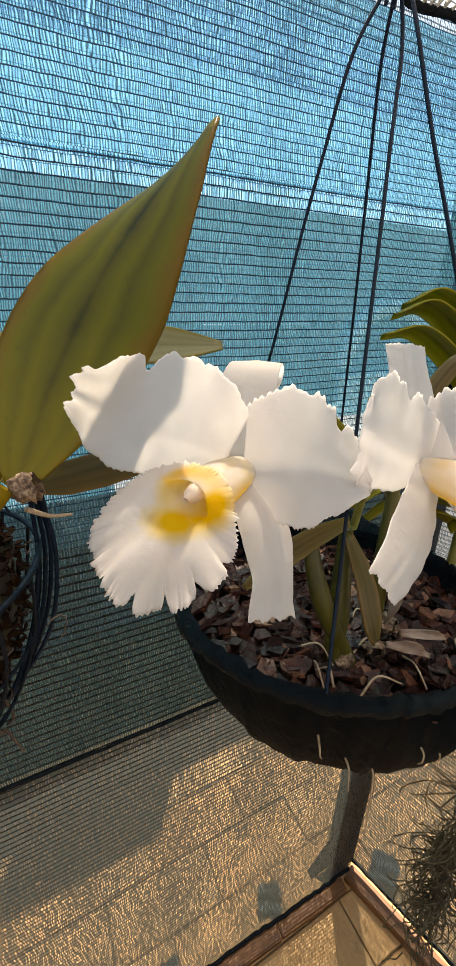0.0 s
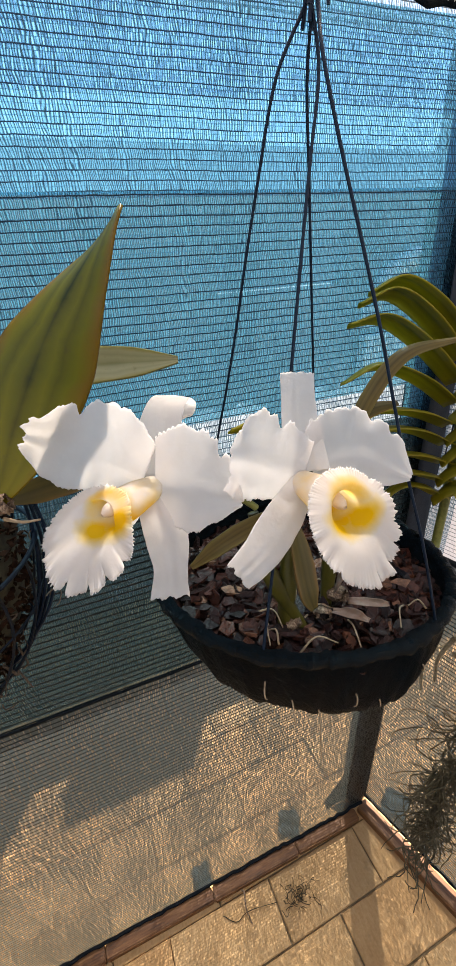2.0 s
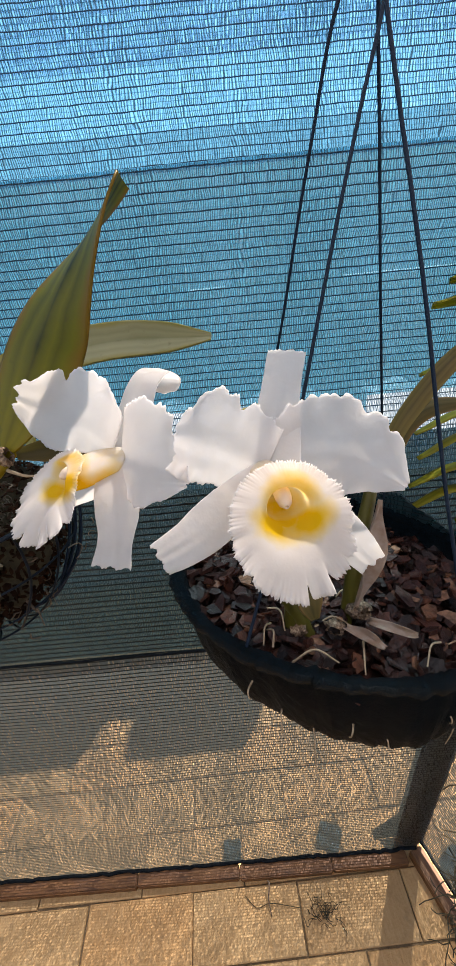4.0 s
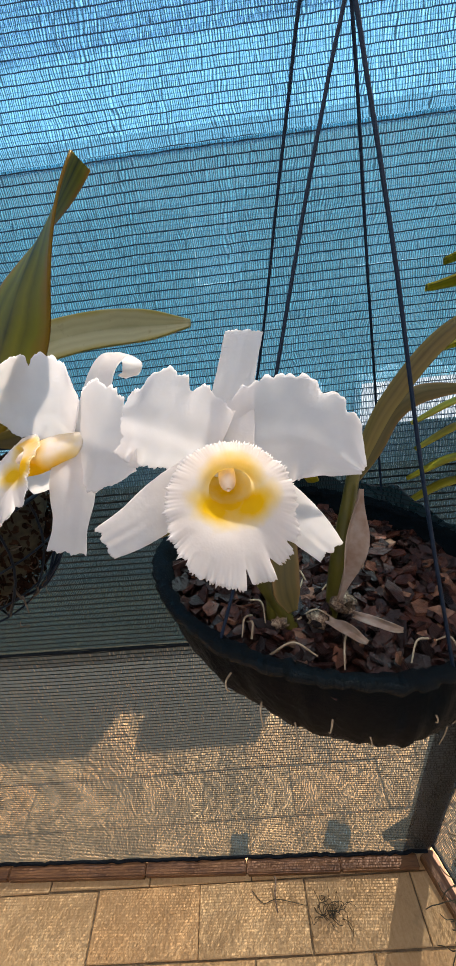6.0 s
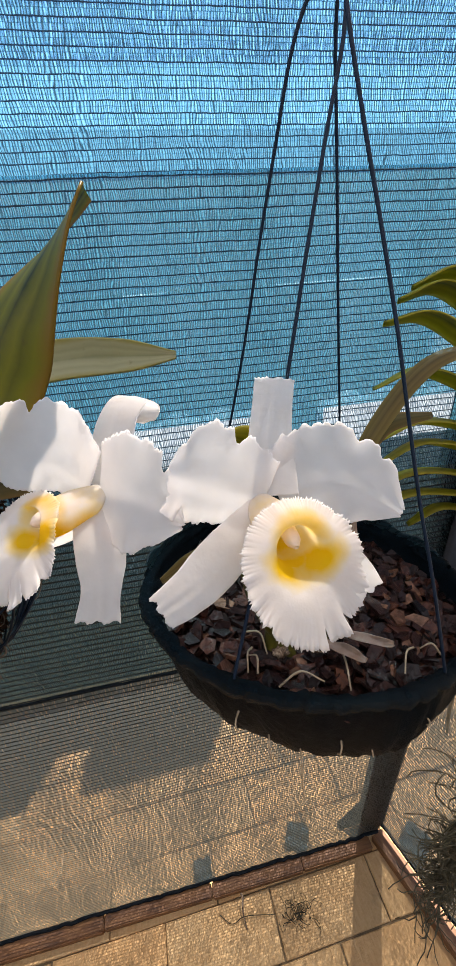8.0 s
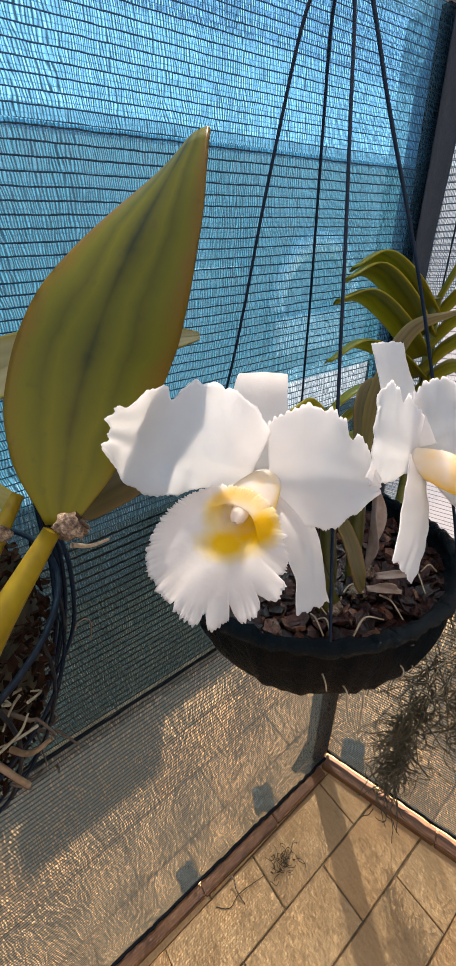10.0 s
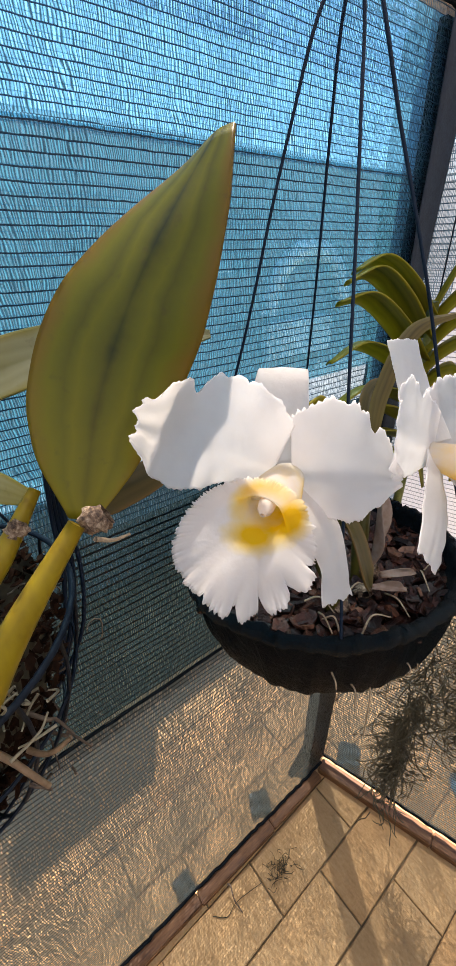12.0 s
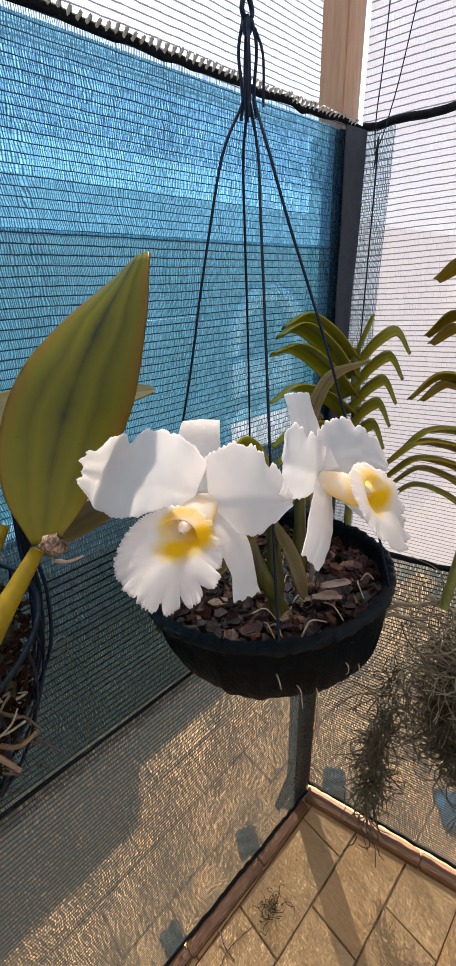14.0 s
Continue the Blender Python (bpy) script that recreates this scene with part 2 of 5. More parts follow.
M_LINER = net_material("liner_cloth", (0.010, 0.032, 0.038), (0.004, 0.012, 0.016), 0.66, 0.35, (0.6, 0.85, 0.9), pitch=0.006, rib_width=0.25, fibre_pitch=0.003)
M_WHITE = net_material("white_net", (0.52, 0.51, 0.52), (0.13, 0.13, 0.14), 0.48, 0.5, pitch=0.0072, rib_width=0.18, soft=0.5)
M_WHITE2 = net_material("dense_white_net", (0.40, 0.385, 0.395), (0.11, 0.11, 0.12), 0.95, 0.60, pitch=0.0082, rib_width=0.16, soft=0.5)
M_ROOF = net_material("white_roof_net", (0.52, 0.52, 0.52), (0.08, 0.08, 0.09), 0.75, 0.55, pitch=0.0105, rib_width=0.13, fibre_pitch=0.0027, soft=0.5)
M_POST = plain("post_timber", [(0.3, (0.30, 0.17, 0.09)), (0.7, (0.46, 0.29, 0.17))], 12, 0.65, (6, 6, 0.6), 0.3).m
M_HUSK = plain("papery_husk", [(0.3, (0.26, 0.15, 0.09)), (0.5, (0.40, 0.30, 0.23)), (0.75, (0.56, 0.47, 0.40))], 40, 0.6)
M_HUSK.translucent((0.50, 0.33, 0.20), 0.35)
M_HUSK = M_HUSK.m
M_BULBD = plain("olive_pseudobulb", [(0.3, (0.034, 0.028, 0.006)), (0.5, (0.075, 0.064, 0.008)), (0.8, (0.12, 0.105, 0.012))], 40, 0.4, (1, 1, 0.3)).m
M_BATTEN = plain("batten_timber", [(0.25, (0.035, 0.015, 0.007)), (0.5, (0.15, 0.058, 0.014)), (0.8, (0.28, 0.13, 0.040))], 14, 0.6, (0.7, 5, 5), 0.4).m
M_HEM = plain("net_hem", [(0.3, (0.003, 0.004, 0.005)), (0.7, (0.013, 0.016, 0.019))], 150, 0.9, bump=0.9)
M_HEM.b.inputs["Specular IOR Level"].default_value = 0.1
M_HEM = M_HEM.m
# navy of the black-wrapped post, with its shade put into the colour
M_CORNER = plain("corner_shade_strip", [(0.3, (0.010, 0.014, 0.022)), (0.7, (0.022, 0.030, 0.044))], 90, 0.8, bump=0.5).m
M_STITCH = plain("grey_stitching", [(0.3, (0.25, 0.23, 0.18)), (0.7, (0.5, 0.47, 0.4))], 150, 0.8).m


def brick_material():
    m = Mat("tan_paver")
    info = m.t.nodes.new("ShaderNodeObjectInfo")
    # third noise: sunlight striped by the net, put into colour and relief
    a, b, net_streak = m.noise(9, 4), m.noise(160, 5), m.noise(130, 3, (1, 0.22, 1))
    f = m.math("ADD", m.math("MULTIPLY", a, 0.35), m.math("ADD", m.math("MULTIPLY", b, 0.30), m.math("MULTIPLY", net_streak, 0.35)))
    col = m.ramp(f, [(0.30, (0.38, 0.215, 0.085)), (0.5, (0.53, 0.325, 0.145)), (0.70, (0.63, 0.42, 0.21))])
    shift = m.ramp(info.outputs["Random"], [(0.0, (0.82, 0.80, 0.76)), (0.5, (1.0, 0.98, 0.93)), (1.0, (1.0, 0.90, 0.78))])
    col = m.mix(1.0, col, shift, "MULTIPLY")
    stain = m.ramp(m.noise(22, 5), [(0.60, (0, 0, 0)), (0.75, (1, 1, 1))])
    col = m.mix(m.math("MULTIPLY", stain, 0.4), col, (0.16, 0.11, 0.06))
    m.put(m.b.inputs["Base Color"], col)
    m.b.inputs["Roughness"].default_value = 0.85
    m.bump(m.math("ADD", b, m.math("MULTIPLY", net_streak, 1.2)), 0.6, 0.0025)
    return m.m


def bark_material(name, single):
    m = Mat(name)
    if single:
        r = m.t.nodes.new("ShaderNodeObjectInfo").outputs["Random"]
    else:
        r = m.t.nodes.new("ShaderNodeNewGeometry").outputs["Random Per Island"]
    c1 = m.ramp(r, [(0.0, (0.010, 0.004, 0.003)), (0.45, (0.030, 0.010, 0.007)), (0.8, (0.066, 0.022, 0.013)), (0.93, (0.13, 0.050, 0.027)), (1.0, (0.30, 0.17, 0.10))])
    g = m.ramp(m.noise(180, 5, (1, 1, 1)), [(0.3, (0.35, 0.30, 0.28)), (0.7, (1.25, 1.15, 1.1))])
    m.put(m.b.inputs["Base Color"], m.mix(1.0, c1, g, "MULTIPLY"))
    m.b.inputs["Roughness"].default_value = 0.36
    m.b.inputs["Specular IOR Level"].default_value = 0.34
    m.bump(m.noise(260, 5), 0.9, 0.003)
    return m.m


M_OLDBARK = plain('old_bark', [(0.3, (0.006, 0.003, 0.002)), (0.55, (0.022, 0.010, 0.005)), (0.8, (0.08, 0.030, 0.014))], 45, 0.9, bump=0.6)
M_OLDBARK.b.inputs['Specular IOR Level'].default_value = 0.05
M_OLDBARK = M_OLDBARK.m
M_BRICK = brick_material()
M_BARK = bark_material("small_bark", False)
M_BARKP = bark_material("bark_chip", True)
M_SAND = plain("joint_sand", [(0.3, (0.12, 0.08, 0.04)), (0.7, (0.24, 0.165, 0.085))], 60, 0.95).m
M_FIELD = plain("bare_ground", [(0.3, (0.22, 0.17, 0.10)), (0.7, (0.36, 0.29, 0.19))], 1.5, 0.95).m
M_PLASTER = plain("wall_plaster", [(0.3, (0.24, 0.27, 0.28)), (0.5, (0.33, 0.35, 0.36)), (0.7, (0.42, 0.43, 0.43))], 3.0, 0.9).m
M_PALE = plain("white_paint", [(0.3, (0.80, 0.80, 0.78)), (0.7, (0.90, 0.90, 0.88))], 8, 0.5).m
M_SCRAP = plain("net_scrap", [(0.3, (0.008, 0.025, 0.030)), (0.7, (0.025, 0.06, 0.07))], 70, 0.7, bump=0.8).m
M_BLUE = plain("blue_sheet", [(0.3, (0.015, 0.08, 0.13)), (0.7, (0.04, 0.16, 0.25))], 30, 0.5).m


# ---- mesh helpers ----
def mesh_of(name, verts, faces, mat, smooth=True, attrs=()):
    me = bpy.data.meshes.new(name)
    me.from_pydata([tuple(map(float, v)) for v in verts], [], [tuple(map(int, f)) for f in faces])
    for key, values in attrs:
        a = me.attributes.new(key, "FLOAT", "POINT")
        a.data.foreach_set("value", np.asarray(values, dtype=np.float32).ravel())
    if smooth:
        me.polygons.foreach_set("use_smooth", [True] * len(me.polygons))
    me.materials.append(mat)
    me.update()
    return me


def part(name, data, parent=None, label="", at=None):
    """Links a mesh as one object under a thing or a part (both keep world coordinates)."""
    ob = new(name, data)
    if parent is not None:
        ob.parent = parent
    if at is not None:
        ob.matrix_basis = at
    if label:
        tagged(ob, label)
    return ob


def thing(name, label, category, group="", kind="", at=None):
    ob = new(name)
    if at is not None:
        ob.matrix_basis = at
    return tagged(ob, label, category, group, kind)


def grid(p, wrap=False):
    """Vertices and faces of a sheet of points p[i, j]."""
    a, b = p.shape[:2]
    idx = np.arange(a * b).reshape(a, b)
    js = range(b if wrap else b - 1)
    faces = [(idx[i, j], idx[i + 1, j], idx[i + 1, (j + 1) % b], idx[i, (j + 1) % b]) for i in range(a - 1) for j in js]
    return p.reshape(-1, 3), faces


def thick(ob, t):
    s = ob.modifiers.new("thickness", "SOLIDIFY")
    s.thickness, s.offset = t, 0.0
    return ob


def spline(points, n):
    """A smooth line through a few points."""
    p = np.asarray(points, float)
    q = np.vstack([2 * p[0] - p[1], p, 2 * p[-1] - p[-2]])
    out = []
    for u in np.linspace(0, len(p) - 1 - 1e-9, n):
        i = int(u)
        f = u - i
        a, b, c, d = q[i : i + 4]
        out.append(0.5 * (2 * b + (c - a) * f + (2 * a - 5 * b + 4 * c - d) * f**2 + (3 * b - a - 3 * c + d) * f**3))
    return np.array(out)


def tube_data(points, radii, sides=6, close=True):
    """A round tube along a line."""
    p = np.asarray(points, float)
    r = np.broadcast_to(np.asarray(radii, float), len(p))
    t = np.gradient(p, axis=0)
    t /= np.linalg.norm(t, axis=1, keepdims=True) + 1e-12
    up = np.array([0.3, 0.2, 0.93]) if abs(t[0][2]) < 0.8 else np.array([0.9, 0.3, 0.1])
    rings = []
    for k in range(len(p)):
        a = np.cross(t[k], up)
        a /= np.linalg.norm(a) + 1e-12
        b = np.cross(a, t[k])
        up = b
        ang = np.linspace(0, 2 * np.pi, sides, endpoint=False)
        rings.append(p[k] + r[k] * (np.cos(ang)[:, None] * a + np.sin(ang)[:, None] * b))
    v, f = grid(np.array(rings), True)
    f = list(f)
    if close:
        n = len(p)
        f += [tuple(range(sides))[::-1], tuple((n - 1) * sides + i for i in range(sides))]
    return v, f


def join(pieces):
    vs, fs, o = [], [], 0
    for v, f in pieces:
        vs.append(np.asarray(v, float))
        fs += [tuple(i + o for i in q) for q in f]
        o += len(v)
    return np.vstack(vs), fs


def box_data(x0, x1, y0, y1, z0, z1, bevel=0.002):
    """A box with bevelled edges."""
    b = min(bevel, (x1 - x0) / 3, (y1 - y0) / 3, (z1 - z0) / 3)
    bm = bmesh.new()
    bmesh.ops.create_cube(bm, size=1.0)
    for v in bm.verts:
        v.co = Vector(((x0 + x1) / 2 + v.co.x * (x1 - x0), (y0 + y1) / 2 + v.co.y * (y1 - y0), (z0 + z1) / 2 + v.co.z * (z1 - z0)))
    bmesh.ops.bevel(bm, geom=bm.edges[:], offset=b, segments=2, affect="EDGES")
    v = np.array([x.co for x in bm.verts])
    f = [tuple(q.index for q in p.verts) for p in bm.faces]
    bm.free()
    return v, f


def rough_line(a, b, n, amp, rng):
    p = np.linspace(a, b, n)
    return p + rng.normal(0, amp, p.shape)


# ---- ground ----
NET_Y, NET_TURN = -0.004, -1.5           # the cloth wall at the corner; it runs back a little towards the far end
PITCH_X, PITCH_Y, JOINT_X, JOINT_Y = 0.300, 0.143, -0.050, -0.181
ground = tagged(new("ground", mesh_of("ground", [(-60, -60, -0.012), (60, -60, -0.012), (60, 60, -0.012), (-60, 60, -0.012)], [(0, 1, 2, 3)], M_FIELD)),
                "bare pale ground round the shade house", "ground", kind="structure")
pavement = tagged(new("pavement", mesh_of("pavement", *grid(np.array([[(x, y, -0.006) for y in np.linspace(-1.29, 1.25, 12)] for x in np.linspace(-2.12, 1.26, 12)])), M_SAND)),
                  "tan paving laid in running bond with dark sandy joints", "paving", kind="structure")

# right wall: a line that leaves the corner and leans outward a little
CORNER = np.array([0.022, NET_Y])
RW = np.array([0.29, -0.957])
RWALL = pose(CORNER[0], CORNER[1], 0, 0, 0, math.degrees(math.atan2(RW[1], RW[0])))   # local x runs along the wall


# ---- nets ----
def sheet(x0, x1, z0, z1, nx, nz, bulge, seed):
    """An upright slack sheet in its own x, z plane."""
    rng = np.random.RandomState(seed)
    xs, zs = np.linspace(x0, x1, nx), np.linspace(z0, z1, nz)
    ph = rng.rand(6) * 6.28
    p = np.zeros((nx, nz, 3))
    for i, x in enumerate(xs):
        for j, z in enumerate(zs):
            slack = math.sin(math.pi * j / (nz - 1)) * 0.6 + 0.4
            d = bulge * slack * (0.5 * math.sin(5 * x + ph[0]) + 0.35 * math.sin(11 * x + 3 * z + ph[1]) + 0.3 * math.sin(7 * z + 2 * x + ph[2]))
            p[i, j] = (x, d, z)
    return grid(p)


SEAM, HEM, BAND = 1.796, 0.974, 1.300
wall_left = thing("wall_left", "shade house wall of teal knitted shade cloth with a white strip above", "net wall", kind="structure", at=pose(0, NET_Y, 0, 0, 0, NET_TURN))
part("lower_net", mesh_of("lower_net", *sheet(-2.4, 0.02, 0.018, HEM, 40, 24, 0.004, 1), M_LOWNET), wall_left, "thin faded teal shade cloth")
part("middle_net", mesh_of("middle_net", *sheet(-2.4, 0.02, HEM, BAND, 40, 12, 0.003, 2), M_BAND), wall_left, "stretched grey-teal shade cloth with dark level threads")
part("ribbed_net", mesh_of("ribbed_net", *sheet(-2.4, 0.02, BAND, 1.6465, 40, 10, 0.003, 2), M_TEALD), wall_left, "teal shade cloth with dark level threads")
part("upper_net", mesh_of("upper_net", *sheet(-2.4, 0.02, 1.6465, SEAM, 40, 8, 0.003, 2), M_TEAL), wall_left, "teal shade cloth")
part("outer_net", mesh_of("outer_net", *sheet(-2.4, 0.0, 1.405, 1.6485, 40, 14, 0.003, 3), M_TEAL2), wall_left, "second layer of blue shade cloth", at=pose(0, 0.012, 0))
# brightness of the sky above the wall line is painted into this strip
part("outer_top", mesh_of("outer_top", *sheet(-2.4, 0.0, 1.6465, SEAM, 40, 8, 0.003, 3), M_TEAL2B), wall_left, "upper strip of blue cloth with the sky's brightness in its colour", at=pose(0, 0.014, 0))
# the shaded ground's darkness is put into this strip's colour
part("outer_strip", mesh_of("outer_strip", *sheet(-2.4, 0.0, HEM - 0.01, 1.350, 40, 8, 0.003, 13), M_TEAL3), wall_left, "teal strip of cloth behind, darkened for the shaded ground beyond", at=pose(0, 0.014, 0))
# a gap between the two outer cloths, closed by added white strips and bits of blue cloth
for x0, x1 in ((-2.4, -0.58), (-0.58, -0.52), (-0.30, -0.25), (-0.06, 0.0)):
    part("patch", mesh_of("patch", *sheet(x0, x1, 1.350, 1.405, 12, 4, 0.001, 15), M_TEAL2), wall_left, "small patch of blue cloth", at=pose(0, 0.0125, 0))
# added strips: the sunlit background's brightness is put into their white
for x0, x1, z0, z1 in ((-0.835, -0.565, 1.346, 1.374), (-0.525, -0.295, 1.346, 1.414), (-0.255, -0.055, 1.346, 1.418)):
    edge = np.array([[(x0 + (x1 - x0) * i / 20, 0.003 * math.sin(0.9 * i), z0 + (z1 - z0 + 0.006 * math.sin(1.3 * i + 40 * x0)) * j / 4) for j in range(5)] for i in range(21)])
    part("sunlit_gap_strip", mesh_of("sunlit_gap_strip", *grid(edge), M_STRIP), wall_left, "white strip added for the sunlit background seen through the gap", at=pose(0, 0.022, 0))
part("top_net", mesh_of("top_net", *sheet(-2.4, 0.05, SEAM, 2.35, 30, 14, 0.004, 4), M_WHITE), wall_left, "white shade cloth", at=pose(0, 0.06, 0))
rng = np.random.RandomState(5)
part("hem", mesh_of("hem", *tube_data(rough_line((-2.4, -0.002, HEM), (0.02, -0.002, HEM), 90, 0.0006, rng), 0.0024, 6), M_HEM), wall_left, "dark rolled hem")
seam = np.linspace((-2.4, -0.002, SEAM), (0.02, -0.002, SEAM), 140) + rng.normal(0, 0.0012, (140, 3))
seam_ob = part("seam", mesh_of("seam", *tube_data(seam, 0.0038, 6), M_HEM), wall_left, "dark rolled seam")
loops = []
for x in np.arange(-1.4, 0.0, 0.0085):
    h = 0.004 + 0.005 * rng.rand()
    loops.append(tube_data([(x, -0.004, SEAM), (x + 0.002, -0.010, SEAM + h * 0.6), (x + 0.004, -0.004, SEAM + h), (x + 0.006, 0.0, SEAM + 0.002)], 0.0016, 4))
part("stitching", mesh_of("stitching", *join(loops), M_STITCH), seam_ob, "grey loops of stitching")

wall_right = thing("wall_right", "shade house wall of white shade cloth above teal cloth", "net wall", kind="structure", at=RWALL)
part("lower_net", mesh_of("lower_net_r", *sheet(0.0, 2.2, 0.056, 1.075, 36, 24, 0.004, 6), M_LOWNET), wall_right, "thin faded teal shade cloth")
part("upper_net", mesh_of("upper_net_r", *sheet(0.0, 2.2, 1.07, 2.35, 36, 24, 0.004, 7), M_WHITE2), wall_right, "white shade cloth")
part("seam", mesh_of("seam_r", *tube_data(np.linspace((0.0, -0.004, SEAM), (2.2, -0.004, SEAM + 0.02), 100) + rng.normal(0, 0.0012, (100, 3)), 0.005, 6), M_HEM), wall_right, "dark rolled seam")
part("hem", mesh_of("hem_r", *tube_data(np.linspace((0.0, -0.004, 1.07), (2.2, -0.004, 1.10), 100) + rng.normal(0, 0.0015, (100, 3)), 0.006, 6), M_HEM), wall_right, "frayed dark hem")
part("fold", mesh_of("fold", *sheet(0.0, 0.05, 1.07, SEAM, 6, 20, 0.002, 8), M_TEAL), wall_right, "teal cloth folded round the corner", at=pose(0, -0.006, 0))

# unseen walls and roof behind the camera, added in white as soft fill light
for nm, pts, mat in (("unseen_wall_back", [(-2.4, -2.2, 0), (0.4, -2.2, 0), (0.4, -2.2, 2.35), (-2.4, -2.2, 2.35)], M_WHITE2),
                     ("unseen_wall_left", [(-2.4, -2.2, 0), (-2.4, 0.012, 0), (-2.4, 0.012, 2.35), (-2.4, -2.2, 2.35)], M_WHITE2)):
    tagged(new(nm, mesh_of(nm, pts, [(0, 1, 2, 3)], mat)), "unseen white shade cloth wall added to close the shade house and fill it with light", "net wall", kind="structure")
tagged(new("unseen_roof", mesh_of("unseen_roof", [(-2.4, -2.2, 2.35), (0.45, -2.2, 2.35), (0.05, 0.07, 2.35), (-2.4, 0.07, 2.35)], [(0, 1, 2, 3)], M_ROOF)),
       "unseen white shade cloth roof added for soft fill light from above", "roof", kind="structure")

# ---- frame timbers ----
post = tagged(new("corner_post", mesh_of("corner_post", *box_data(-0.016, 0.027, 0.006, 0.049, -0.01, 2.36, 0.002), M_POST, False)),
              "square brown timber post at the corner outside the cloth", "post", kind="structure")
# added dark sheet: the backlit post's shade below the seam put into colour
wrap = [(-0.022, 0.054), (-0.022, 0.001), (0.033, 0.001), (0.033, 0.054)]
wrap_p = np.array([[(x + rng.normal(0, 0.001), y, z) for z in np.linspace(0.03, SEAM - 0.004, 20)] for x, y in wrap])
tagged(new("post_shade_wrap", mesh_of("post_shade_wrap", *grid(wrap_p), M_HEM)), "dark sheet added round the corner post for its unlit look", "cloth", kind="structure")
# added strip inside the net, standing for the post's dark wrapping in shade
cc = np.array([[(x + 0.0012 * math.sin(31 * z), -0.014 + 0.002 * math.sin(9 * z + x * 60), z) for z in np.linspace(0.99, SEAM - 0.004, 24)] for x in (-0.030, -0.018, -0.004, 0.010, 0.018)])
thick(tagged(new("corner_shade_strip", mesh_of("corner_shade_strip", *grid(cc), M_CORNER)), "dark navy strip added over the corner for the shaded, black-wrapped post", "cloth", kind="structure"), 0.0015)
batten_l = thing("bottom_batten", "reddish-brown timber batten along the foot of the cloth", "batten", kind="structure", at=pose(0, NET_Y - 0.012, 0, 0, 0, NET_TURN))
x = -2.4
for i, ln in enumerate((0.55, 0.62, 0.42, 0.30, 0.27, 0.22)):
    part("board", mesh_of("board", *box_data(x, x + ln - 0.002, -0.027 + 0.002 * (i % 2), 0.008, 0.0, 0.025, 0.003), M_BATTEN, False), batten_l)
    x += ln
part("rolled_cloth", mesh_of("rolled_cloth", *tube_data(np.linspace((-2.4, 0.008, 0.029), (0.01, 0.008, 0.029), 160) + rng.normal(0, 0.0013, (160, 3)), 0.0048, 8), M_HEM), batten_l, "black rolled cloth edge")
batten_r = thing("bottom_batten", "reddish-brown timber batten catching the sun", "batten", kind="structure", at=RWALL)
x = 0.0
for ln in (0.36, 0.70, 1.1):
    part("board", mesh_of("board", *box_data(x, x + ln - 0.002, -0.036, 0.006, 0.0, 0.028, 0.003), M_BATTEN, False), batten_r)
    x += ln
part("rolled_cloth", mesh_of("rolled_cloth", *tube_data(np.linspace((0.0, 0.002, 0.056), (2.2, 0.002, 0.052), 100) + rng.normal(0, 0.0012, (100, 3)), 0.006, 6), M_HEM), batten_r, "black rolled cloth edge")

# ---- outside: boundary wall that throws the stepped shadow ----
WALL_Y, WALL_H, COPE = 1.300, 1.492, 0.282
boundary = thing("boundary_wall", "grey rendered boundary wall with raised coping blocks", "wall", kind="structure")
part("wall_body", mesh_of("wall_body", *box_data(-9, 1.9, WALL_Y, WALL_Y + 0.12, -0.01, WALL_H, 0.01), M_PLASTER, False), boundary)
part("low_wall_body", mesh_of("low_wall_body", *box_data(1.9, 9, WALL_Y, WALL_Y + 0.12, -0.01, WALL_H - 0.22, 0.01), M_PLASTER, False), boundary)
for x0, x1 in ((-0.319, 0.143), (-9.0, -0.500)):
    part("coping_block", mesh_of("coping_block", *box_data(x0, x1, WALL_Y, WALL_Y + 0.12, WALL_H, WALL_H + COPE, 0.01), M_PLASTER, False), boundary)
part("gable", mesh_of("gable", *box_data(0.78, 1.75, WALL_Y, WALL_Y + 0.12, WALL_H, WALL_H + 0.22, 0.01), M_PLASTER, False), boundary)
arch = [(1.26 + r * math.cos(a), 1.27 + r * math.sin(a)) for r in (0.36, 0.27) for a in np.linspace(0, math.pi, 25)]
rows = [[(x, WALL_Y - d, z) for x, z in arch[k * 25:(k + 1) * 25]] for k, d in ((0, 0.0), (0, 0.03), (1, 0.03), (1, 0.0))]
part("arch_moulding", mesh_of("arch_moulding", *grid(np.array(rows)), M_PALE), boundary, "white arched moulding")
part("sill_block", mesh_of("sill_block", *box_data(0.90, 1.44, WALL_Y - 0.06, WALL_Y - 0.002, 1.04, 1.24, 0.006), M_PALE, False), boundary, "white sill block")
# added wall: blocks the bright sky that would show between the coping blocks
tagged(new("sky_block_wall", mesh_of("sky_block_wall", *box_data(-14, 14, 5.0, 5.3, -0.01, 2.90, 0.02), M_PLASTER, False)), "plain grey wall added farther off to block the bright sky behind the boundary", "wall", kind="structure")


